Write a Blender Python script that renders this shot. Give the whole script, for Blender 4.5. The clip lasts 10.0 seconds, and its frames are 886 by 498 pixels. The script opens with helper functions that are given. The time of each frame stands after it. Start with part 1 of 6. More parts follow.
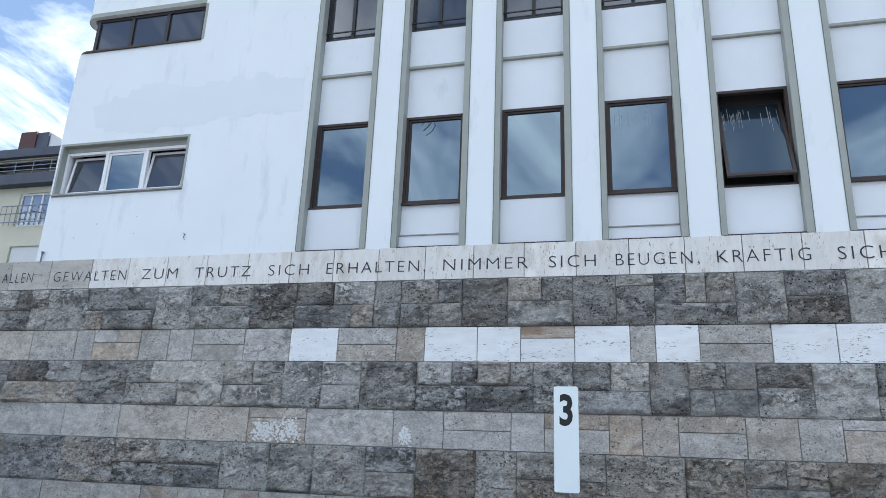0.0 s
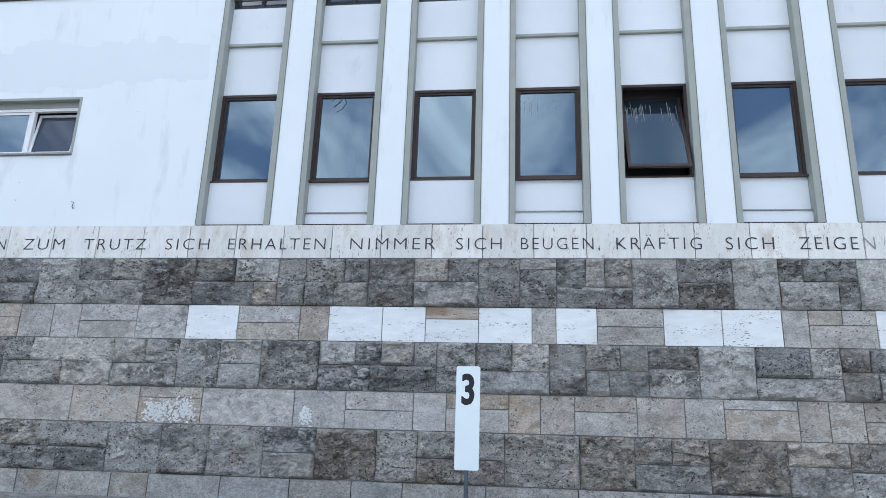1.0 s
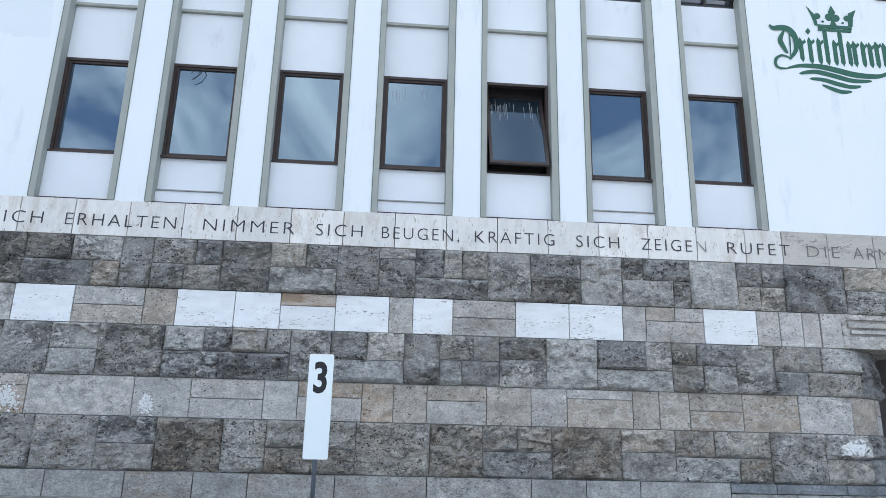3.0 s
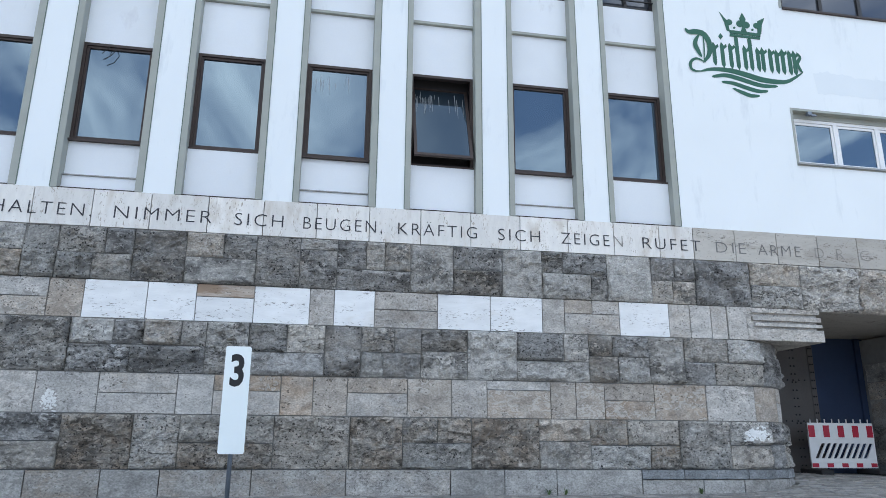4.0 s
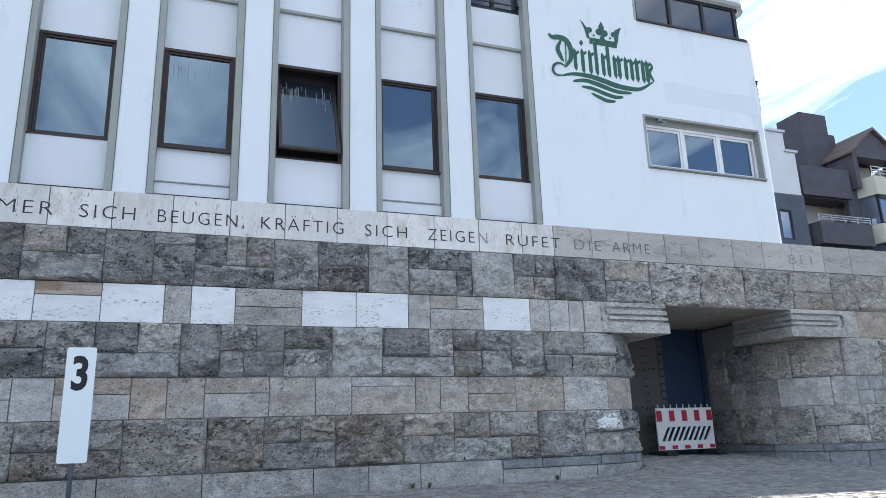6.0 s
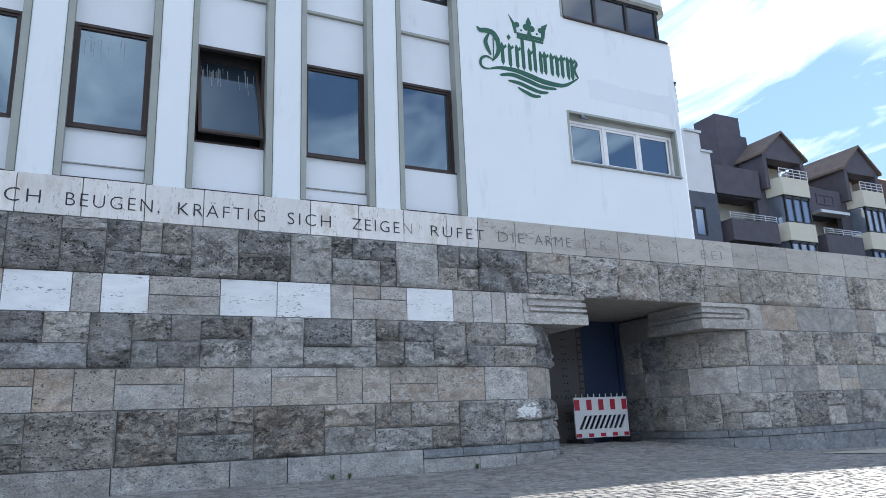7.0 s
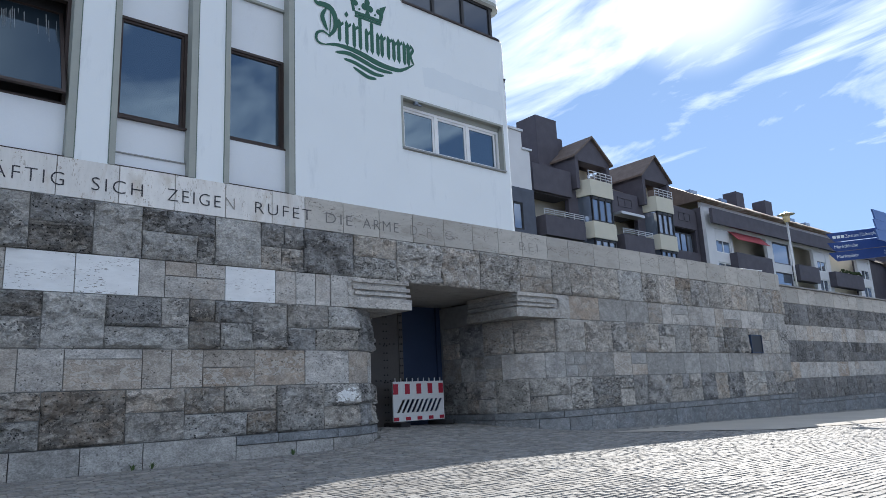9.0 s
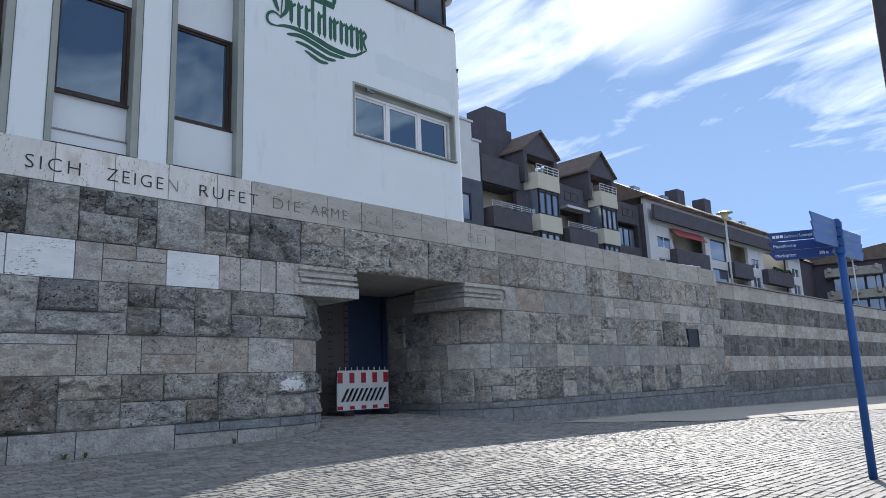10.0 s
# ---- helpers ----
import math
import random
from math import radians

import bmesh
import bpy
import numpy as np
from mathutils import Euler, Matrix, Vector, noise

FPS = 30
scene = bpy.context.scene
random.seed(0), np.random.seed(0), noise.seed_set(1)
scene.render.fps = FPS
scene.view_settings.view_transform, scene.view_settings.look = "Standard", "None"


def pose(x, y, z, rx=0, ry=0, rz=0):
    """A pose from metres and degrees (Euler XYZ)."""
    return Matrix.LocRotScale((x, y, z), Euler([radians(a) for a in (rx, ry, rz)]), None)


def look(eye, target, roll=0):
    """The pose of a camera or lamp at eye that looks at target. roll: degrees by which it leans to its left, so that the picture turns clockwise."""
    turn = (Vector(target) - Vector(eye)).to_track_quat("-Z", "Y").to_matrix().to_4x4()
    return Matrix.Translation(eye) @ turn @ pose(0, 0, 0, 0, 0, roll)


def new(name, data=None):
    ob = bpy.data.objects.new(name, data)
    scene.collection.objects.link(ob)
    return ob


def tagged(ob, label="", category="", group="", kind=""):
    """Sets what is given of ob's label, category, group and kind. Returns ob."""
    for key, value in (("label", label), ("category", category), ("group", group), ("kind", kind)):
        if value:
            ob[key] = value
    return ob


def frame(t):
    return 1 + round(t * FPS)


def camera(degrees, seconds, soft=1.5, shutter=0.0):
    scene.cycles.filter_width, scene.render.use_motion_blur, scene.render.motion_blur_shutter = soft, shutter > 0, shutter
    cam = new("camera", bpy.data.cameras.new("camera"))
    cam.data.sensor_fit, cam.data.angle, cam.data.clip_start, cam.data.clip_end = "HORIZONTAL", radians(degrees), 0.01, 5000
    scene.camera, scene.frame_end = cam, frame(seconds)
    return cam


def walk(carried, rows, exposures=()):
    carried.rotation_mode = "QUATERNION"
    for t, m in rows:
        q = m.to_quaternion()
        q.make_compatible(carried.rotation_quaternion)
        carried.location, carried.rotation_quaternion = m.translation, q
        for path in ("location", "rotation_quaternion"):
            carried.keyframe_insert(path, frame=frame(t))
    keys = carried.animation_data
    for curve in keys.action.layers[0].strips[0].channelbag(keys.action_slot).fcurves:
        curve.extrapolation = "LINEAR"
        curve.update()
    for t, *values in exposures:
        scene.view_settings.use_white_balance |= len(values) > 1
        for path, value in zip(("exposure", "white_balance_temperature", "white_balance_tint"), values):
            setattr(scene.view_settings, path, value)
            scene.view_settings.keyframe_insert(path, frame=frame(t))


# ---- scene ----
cam = camera(64.4, 10.0, soft=0.65)
PATH = [
    (0, (2.284, -12.803, 1.159), (1.796, -10.953, 1.742), 2.3),
    (0.5, (2.27, -12.733, 1.053), (1.915, -10.852, 1.631), 2.1),
    (1, (2.258, -12.714, 1.026), (2.029, -10.808, 1.586), 1.9),
    (1.5, (2.303, -12.691, 1.035), (2.18, -10.771, 1.583), 1.9),
    (2, (2.329, -12.666, 1.023), (2.297, -10.742, 1.571), 1.8),
    (2.5, (2.386, -12.657, 1.03), (2.433, -10.733, 1.577), 1.6),
    (4, (2.539, -12.622, 1.001), (2.881, -10.723, 1.529), 0.4),
    (4.5, (2.603, -12.63, 1.042), (3.037, -10.748, 1.562), -0.4),
    (5, (2.707, -12.653, 1.093), (3.217, -10.789, 1.607), -1.0),
    (5.5, (2.736, -12.654, 1.047), (3.328, -10.815, 1.563), -1.5),
    (7, (2.84, -12.662, 1.026), (3.704, -10.923, 1.502), -2.4),
    (7.5, (2.839, -12.616, 1.031), (3.827, -10.941, 1.497), -2.8),
    (8, (2.857, -12.558, 1.03), (3.973, -10.961, 1.483), -3.1),
    (8.5, (2.869, -12.465, 1.065), (4.087, -10.938, 1.495), -3.0),
    (9, (2.867, -12.456, 1.033), (4.152, -10.98, 1.445), -2.8),
    (9.5, (2.85, -12.41, 1.046), (4.189, -10.978, 1.439), -2.5),
    (10, (2.858, -12.384, 1.062), (4.258, -11.006, 1.437), -2.2),
]
SKY, SUNLIGHT = 0.14, 1.0
EXPOSURES = [(0.0, 3.42, 6650, 8), (1.0, 3.58, 6650, 8), (2.5, 3.64, 6700, 8), (4.0, 3.56, 6700, 8), (5.5, 3.38, 6550, 9), (7.5, 3.16, 6350, 9), (10.0, 2.66, 6400, 10)]
walk(cam, [(t, look(eye, target, roll)) for t, eye, target, roll in PATH], EXPOSURES)

# ---- world, sun ----
SUN = Vector((0.77, 0.38, 0.50)).normalized()
world = bpy.data.worlds.new("sky")
scene.world = world
world.use_nodes = True
wn, wl = world.node_tree.nodes, world.node_tree.links
wn.clear()
sky = wn.new("ShaderNodeTexSky")
sky.sky_type, sky.sun_disc = "NISHITA", False
sky.sun_elevation = math.asin(SUN.z)
sky.sun_rotation = math.atan2(SUN.x, SUN.y)
sky.air_density, sky.dust_density, sky.ozone_density = 0.7, 0.0, 4.0
wtc = wn.new("ShaderNodeTexCoord")
wsep = wn.new("ShaderNodeSeparateXYZ")
wl.new(wtc.outputs["Generated"], wsep.inputs[0])
wz = wn.new("ShaderNodeMath"); wz.operation = "MAXIMUM"; wz.inputs[1].default_value = 0.06
wl.new(wsep.outputs["Z"], wz.inputs[0])
wza = wn.new("ShaderNodeMath"); wza.operation = "ADD"; wza.inputs[1].default_value = 0.12
wl.new(wz.outputs[0], wza.inputs[0])
wdx = wn.new("ShaderNodeMath"); wdx.operation = "DIVIDE"
wdy = wn.new("ShaderNodeMath"); wdy.operation = "DIVIDE"
wl.new(wsep.outputs["X"], wdx.inputs[0]); wl.new(wza.outputs[0], wdx.inputs[1])
wl.new(wsep.outputs["Y"], wdy.inputs[0]); wl.new(wza.outputs[0], wdy.inputs[1])
wcomb = wn.new("ShaderNodeCombineXYZ")
wl.new(wdx.outputs[0], wcomb.inputs[0]); wl.new(wdy.outputs[0], wcomb.inputs[1])
wmap = wn.new("ShaderNodeMapping")
wmap.inputs["Scale"].default_value = (1.75, 0.72, 1.0)
wmap.inputs["Location"].default_value = (1.9, 0.75, 0.0)
wl.new(wcomb.outputs[0], wmap.inputs["Vector"])
wnoise = wn.new("ShaderNodeTexNoise")
wnoise.inputs["Scale"].default_value, wnoise.inputs["Detail"].default_value = 1.7, 9.0
wnoise.inputs["Roughness"].default_value, wnoise.inputs["Distortion"].default_value = 0.58, 0.5
wl.new(wmap.outputs[0], wnoise.inputs["Vector"])
wramp = wn.new("ShaderNodeValToRGB")
wramp.color_ramp.elements[0].position, wramp.color_ramp.elements[1].position = 0.46, 0.74
wside = wn.new("ShaderNodeVectorMath"); wside.operation = "DOT_PRODUCT"; wside.inputs[1].default_value = (-0.04, -0.05, 0.0)  # more cloud over the river
wl.new(wtc.outputs["Generated"], wside.inputs[0])
wbank = wn.new("ShaderNodeMath"); wbank.operation = "ADD"
wl.new(wside.outputs["Value"], wbank.inputs[0]); wl.new(wnoise.outputs["Fac"], wbank.inputs[1])
wl.new(wbank.outputs[0], wramp.inputs["Fac"])
wmix = wn.new("ShaderNodeMixRGB")
whor = wn.new("ShaderNodeMapRange")
whor.inputs["From Min"].default_value, whor.inputs["From Max"].default_value = 0.03, 0.30
wl.new(wsep.outputs["Z"], whor.inputs["Value"])
wfac = wn.new("ShaderNodeMath"); wfac.operation = "MULTIPLY"
wl.new(wramp.outputs["Color"], wfac.inputs[0]); wl.new(whor.outputs[0], wfac.inputs[1])
wl.new(wfac.outputs[0], wmix.inputs["Fac"])
wtint = wn.new("ShaderNodeMixRGB"); wtint.blend_type = "MULTIPLY"; wtint.inputs["Fac"].default_value = 1.0
wtint.inputs["Color2"].default_value = (0.365, 0.388, 0.42, 1)
whue = wn.new("ShaderNodeGamma")  # thin haze evens the sky out
whue.inputs["Gamma"].default_value = 0.6
wlift = wn.new("ShaderNodeVectorMath"); wlift.inputs[1].default_value = (0, 0, 0.28)
wnorm = wn.new("ShaderNodeVectorMath"); wnorm.operation = "NORMALIZE"
wl.new(wtc.outputs["Generated"], wlift.inputs[0]); wl.new(wlift.outputs[0], wnorm.inputs[0])
wl.new(wnorm.outputs[0], sky.inputs["Vector"])
wl.new(sky.outputs["Color"], whue.inputs["Color"])
wl.new(whue.outputs[0], wtint.inputs["Color1"])
wl.new(wtint.outputs[0], wmix.inputs["Color1"])
wmix.inputs["Color2"].default_value = (1.88, 1.98, 2.05, 1)
wbg = wn.new("ShaderNodeBackground")
wbg.inputs["Strength"].default_value = SKY
# bright haze round the sun
wsun = wn.new("ShaderNodeVectorMath"); wsun.operation = "DOT_PRODUCT"; wsun.inputs[1].default_value = SUN
wl.new(wtc.outputs["Generated"], wsun.inputs[0])
wglow = wn.new("ShaderNodeMapRange"); wglow.interpolation_type = "SMOOTHSTEP"
wglow.inputs["From Min"].default_value, wglow.inputs["From Max"].default_value = 0.991, 1.001
wglow.inputs["To Max"].default_value = 0.35
wl.new(wsun.outputs["Value"], wglow.inputs["Value"])
whaze = wn.new("ShaderNodeMixRGB"); whaze.inputs["Color2"].default_value = (3.0, 3.0, 2.95, 1)
wl.new(wglow.outputs[0], whaze.inputs["Fac"]); wl.new(wmix.outputs[0], whaze.inputs["Color1"])
wl.new(whaze.outputs[0], wbg.inputs["Color"])
wout = wn.new("ShaderNodeOutputWorld")
wl.new(wbg.outputs[0], wout.inputs["Surface"])
lamp_data = bpy.data.lights.new("sun", "SUN")
lamp_data.energy, lamp_data.angle, lamp_data.color = SUNLIGHT, radians(0.53), (1.0, 0.95, 0.88)
sun = new("sun", lamp_data)
sun.matrix_world = look(SUN * 80, (0, 0, 0))


# ---- materials ----
def material(name, base, rough=0.8, var=0.15, scale=3.0, fine=40.0, bump=0.2, dist=0.01, metal=0.0,
             per_object=0.0, tint=None, stain=None, island=False, spec=0.4):
    """A surface: base colour, mottled at two scales, with relief; per_object varies it from piece to piece."""
    m = bpy.data.materials.new(name)
    m.use_nodes = True
    n, l = m.node_tree.nodes, m.node_tree.links
    b = n["Principled BSDF"]
    b.inputs["Roughness"].default_value, b.inputs["Metallic"].default_value = rough, metal
    b.inputs["Specular IOR Level"].default_value = spec
    tc = n.new("ShaderNodeTexCoord")
    geo = n.new("ShaderNodeNewGeometry")
    big = n.new("ShaderNodeTexNoise")
    big.inputs["Scale"].default_value, big.inputs["Detail"].default_value = scale, 6
    small = n.new("ShaderNodeTexNoise")
    small.inputs["Scale"].default_value, small.inputs["Detail"].default_value = fine, 5
    small.inputs["Roughness"].default_value = 0.7
    l.new(geo.outputs["Position"], big.inputs["Vector"])
    l.new(geo.outputs["Position"], small.inputs["Vector"])
    add = n.new("ShaderNodeMath"); add.operation = "MULTIPLY_ADD"; add.inputs[1].default_value = 0.55
    l.new(small.outputs["Fac"], add.inputs[0]); l.new(big.outputs["Fac"], add.inputs[2])
    mr = n.new("ShaderNodeMapRange")
    mr.inputs["From Min"].default_value, mr.inputs["From Max"].default_value = 0.45, 1.1
    mr.inputs["To Min"].default_value, mr.inputs["To Max"].default_value = 1 - var, 1 + var
    l.new(add.outputs[0], mr.inputs["Value"])
    val = mr.outputs[0]
    colour = n.new("ShaderNodeRGB")
    colour.outputs[0].default_value = (*base, 1)
    col = colour.outputs[0]
    if per_object:
        info = n.new("ShaderNodeNewGeometry" if island else "ShaderNodeObjectInfo")
        rnd = info.outputs["Random Per Island" if island else "Random"]
        pr = n.new("ShaderNodeMapRange")
        pr.inputs["To Min"].default_value, pr.inputs["To Max"].default_value = 1 - per_object, 1 + per_object
        l.new(rnd, pr.inputs["Value"])
        mul = n.new("ShaderNodeMath"); mul.operation = "MULTIPLY"
        l.new(pr.outputs[0], mul.inputs[0]); l.new(val, mul.inputs[1])
        val = mul.outputs[0]
        if tint:
            fr = n.new("ShaderNodeMath"); fr.operation = "FRACT"
            m7 = n.new("ShaderNodeMath"); m7.operation = "MULTIPLY"; m7.inputs[1].default_value = 7.31
            l.new(rnd, m7.inputs[0]); l.new(m7.outputs[0], fr.inputs[0])
            mx = n.new("ShaderNodeMixRGB"); mx.inputs["Color2"].default_value = (*tint, 1)
            pw = n.new("ShaderNodeMath"); pw.operation = "POWER"; pw.inputs[1].default_value = 1.6
            l.new(fr.outputs[0], pw.inputs[0])
            l.new(pw.outputs[0], mx.inputs["Fac"]); l.new(col, mx.inputs["Color1"])
            col = mx.outputs[0]
    sc = n.new("ShaderNodeVectorMath"); sc.operation = "SCALE"
    l.new(col, sc.inputs[0]); l.new(val, sc.inputs["Scale"])
    col = sc.outputs[0]
    if stain:
        # patches with a shape of their own: (colour, scale, threshold, softness, stretch in z)
        sm = n.new("ShaderNodeMapping")
        sm.inputs["Scale"].default_value = (1, 1, stain[4])
        l.new(geo.outputs["Position"], sm.inputs["Vector"])
        sn = n.new("ShaderNodeTexNoise")
        sn.inputs["Scale"].default_value, sn.inputs["Detail"].default_value = stain[1], 8
        sn.inputs["Roughness"].default_value = 0.65
        l.new(sm.outputs[0], sn.inputs["Vector"])
        sr = n.new("ShaderNodeMapRange")
        sr.inputs["From Min"].default_value, sr.inputs["From Max"].default_value = stain[2], stain[2] + stain[3]
        l.new(sn.outputs["Fac"], sr.inputs["Value"])
        sx = n.new("ShaderNodeMixRGB"); sx.inputs["Color2"].default_value = (*stain[0], 1)
        l.new(sr.outputs[0], sx.inputs["Fac"]); l.new(col, sx.inputs["Color1"])
        col = sx.outputs[0]
    l.new(col, b.inputs["Base Color"])
    if bump:
        bp = n.new("ShaderNodeBump")
        bp.inputs["Strength"].default_value, bp.inputs["Distance"].default_value = bump, dist
        l.new(add.outputs[0], bp.inputs["Height"])
        l.new(bp.outputs[0], b.inputs["Normal"])
    return m


M = {}
def stone_material(name, base, tint, dark, dark_at, pale, pale_at, relief, spread=0.2, pits=0.7, beds=0.35, mottle_shade=0.24):
    """Weathered limestone: a tone for each block, soft mottling, brown patches, crusts, flecks, pits and bedding
    cracks; its contrast also paints in relief shade.
    """
    m = bpy.data.materials.new(name)
    m.use_nodes = True
    n, l = m.node_tree.nodes, m.node_tree.links
    b = n["Principled BSDF"]
    b.inputs["Roughness"].default_value, b.inputs["Specular IOR Level"].default_value = 0.9, 0.2
    geo, info = n.new("ShaderNodeNewGeometry"), n.new("ShaderNodeObjectInfo")
    one = n.new("ShaderNodeCombineXYZ")
    l.new(info.outputs["Random"], one.inputs[0]); l.new(info.outputs["Random"], one.inputs[2])
    pos = n.new("ShaderNodeVectorMath"); pos.operation = "MULTIPLY_ADD"; pos.inputs[1].default_value = (37.0, 37.0, 37.0)
    l.new(one.outputs[0], pos.inputs[0]); l.new(geo.outputs["Position"], pos.inputs[2])

    def field(scale, detail, rough, dist=0.0, stretch=(0.8, 0.8, 1.2)):
        mp = n.new("ShaderNodeMapping"); mp.inputs["Scale"].default_value = stretch
        l.new(pos.outputs[0], mp.inputs["Vector"])
        t = n.new("ShaderNodeTexNoise")
        t.inputs["Scale"].default_value, t.inputs["Detail"].default_value = scale, detail
        t.inputs["Roughness"].default_value, t.inputs["Distortion"].default_value = rough, dist
        l.new(mp.outputs[0], t.inputs["Vector"])
        return t.outputs["Fac"]

    def ranged(v, a, c, lo, hi):
        r = n.new("ShaderNodeMapRange")
        for key, val in zip(("From Min", "From Max", "To Min", "To Max"), (a, c, lo, hi)):
            r.inputs[key].default_value = val
        l.new(v, r.inputs["Value"])
        return r.outputs[0]

    def times(a, c):
        t = n.new("ShaderNodeMath"); t.operation = "MULTIPLY"
        l.new(a, t.inputs[0]); l.new(c, t.inputs[1])
        return t.outputs[0]

    def plus(a, c, k):
        t = n.new("ShaderNodeMath"); t.operation = "MULTIPLY_ADD"; t.inputs[1].default_value = k
        l.new(c, t.inputs[0]); l.new(a, t.inputs[2])
        return t.outputs[0]

    def mix(f, a, colour):
        x = n.new("ShaderNodeMixRGB")
        l.new(f, x.inputs["Fac"]); l.new(a, x.inputs["Color1"]); x.inputs["Color2"].default_value = (*colour, 1)
        return x.outputs[0]

    def chance(k):
        """A second, third ... random number for each block."""
        f = n.new("ShaderNodeMath"); f.operation = "FRACT"
        g = n.new("ShaderNodeMath"); g.operation = "MULTIPLY"; g.inputs[1].default_value = k
        l.new(info.outputs["Random"], g.inputs[0]); l.new(g.outputs[0], f.inputs[0])
        return f.outputs[0]

    cloud, grain, wide = field(3.6, 5, 0.6, 0.4), field(34, 4, 0.65), field(1.9, 4, 0.55)
    crust = field(8.5, 9, 0.76, 0.7)
    rgb = n.new("ShaderNodeRGB"); rgb.outputs[0].default_value = (*base, 1)
    col = mix(times(ranged(chance(7.31), 0.2, 1.0, 0, 1), ranged(field(2.6, 6, 0.65, 0.8), 0.42, 0.60, 0.25, 1)), rgb.outputs[0], tint)
    tone = times(ranged(chance(3.77), 0, 1, 1 - spread, 1 + spread), ranged(cloud, 0.36, 0.64, 0.80, 1.20))
    # grain and crust: weathering, strengthened to paint in shade of the hewn relief
    tone = times(tone, ranged(grain, 0.36, 0.64, 0.76, 1.24))
    tone = times(tone, ranged(crust, 0.36, 0.64, 1 + mottle_shade, 1 - mottle_shade))
    sc = n.new("ShaderNodeVectorMath"); sc.operation = "SCALE"
    l.new(col, sc.inputs[0]); l.new(tone, sc.inputs["Scale"])
    col = sc.outputs[0]
    flecks = field(8.5, 5, 0.6, 1.0)
    col = mix(times(ranged(flecks, pale_at, pale_at + 0.025, 0, 0.6), ranged(plus(wide, chance(19.7), 0.30), 0.63, 0.70, 0.0, 1)), col, pale)
    col = mix(times(ranged(plus(crust, chance(13.3), 0.14), dark_at + 0.07, dark_at + 0.12, 0, 0.62), ranged(plus(wide, grain, 0.25), 0.60, 0.70, 0.08, 1)), col, dark)
    warp = n.new("ShaderNodeTexNoise"); warp.inputs["Scale"].default_value, warp.inputs["Detail"].default_value = 12.0, 4.0
    l.new(pos.outputs[0], warp.inputs["Vector"])
    bent = n.new("ShaderNodeVectorMath"); bent.operation = "MULTIPLY_ADD"; bent.inputs[1].default_value = (0.12, 0.12, 0.08)
    l.new(warp.outputs["Color"], bent.inputs[0]); l.new(pos.outputs[0], bent.inputs[2])
    vor = n.new("ShaderNodeTexVoronoi"); vor.inputs["Scale"].default_value = 15.0
    l.new(bent.outputs[0], vor.inputs["Vector"])
    pit = times(ranged(vor.outputs["Distance"], 0.25, 0.17, 0, pits), ranged(plus(wide, chance(29.1), 0.22), 0.56, 0.64, 0, 1))
    deep = (dark[0] * 0.6, dark[1] * 0.6, dark[2] * 0.6)
    col = mix(pit, col, deep)
    vein = field(2.2, 6, 0.6, 0.7, (0.9, 0.9, 4.5))
    gap = n.new("ShaderNodeMath"); gap.operation = "SUBTRACT"; gap.inputs[1].default_value = 0.5
    size = n.new("ShaderNodeMath"); size.operation = "ABSOLUTE"
    l.new(vein, gap.inputs[0]); l.new(gap.outputs[0], size.inputs[0])
    line = times(ranged(size.outputs[0], 0.006, 0.014, 1, 0), times(ranged(chance(43.9), 1 - beds - 0.1, 1 - beds + 0.1, 0, 0.85), ranged(crust, 0.46, 0.54, 0, 1)))
    col = mix(line, col, deep)
    l.new(col, b.inputs["Base Color"])
    h = plus(plus(times(crust, ranged(chance(5.9), 0, 1, 0.5, 1.4)), grain, 0.16), cloud, 0.5)
    h = plus(plus(h, pit, -0.25), line, -0.25)
    bp = n.new("ShaderNodeBump")
    bp.inputs["Strength"].default_value, bp.inputs["Distance"].default_value = 1.0, relief
    l.new(h, bp.inputs["Height"])
    l.new(bp.outputs[0], b.inputs["Normal"])
    return m


M["rough"] = stone_material("hewn_stone", (0.465, 0.452, 0.424), (0.43, 0.375, 0.315), (0.085, 0.083, 0.08), 0.48, (0.64, 0.62, 0.585), 0.54, 0.10, 0.13, 0.9)
M["rough_crust"] = stone_material("sooty_hewn_stone", (0.40, 0.393, 0.38), (0.36, 0.325, 0.28), (0.055, 0.054, 0.053), 0.445, (0.58, 0.565, 0.53), 0.55, 0.12, 0.14, 0.95, 0.5)
M["rough_warm"] = stone_material("brown_hewn_stone", (0.48, 0.452, 0.408), (0.40, 0.325, 0.255), (0.10, 0.09, 0.08), 0.50, (0.64, 0.605, 0.555), 0.52, 0.09, 0.14, 0.9)
M["rough_pale"] = stone_material("pale_hewn_stone", (0.53, 0.51, 0.475), (0.47, 0.41, 0.35), (0.12, 0.11, 0.10), 0.50, (0.70, 0.675, 0.63), 0.52, 0.10, 0.10, 0.9)
M["rough_dark"] = stone_material("soot_dark_stone", (0.21, 0.207, 0.203), (0.22, 0.205, 0.185), (0.05, 0.05, 0.05), 0.48, (0.40, 0.39, 0.37), 0.57, 0.06, 0.20)
M["smooth"] = stone_material("sawn_stone", (0.43, 0.415, 0.39), (0.39, 0.355, 0.315), (0.15, 0.14, 0.13), 0.56, (0.60, 0.58, 0.55), 0.53, 0.012, 0.13, 0.8, 0.0, 0.2)
M["smooth_warm"] = stone_material("brown_sawn_stone", (0.40, 0.36, 0.315), (0.34, 0.265, 0.20), (0.14, 0.12, 0.10), 0.55, (0.62, 0.59, 0.54), 0.51, 0.014, 0.13, 0.85, 0.0, 0.2)
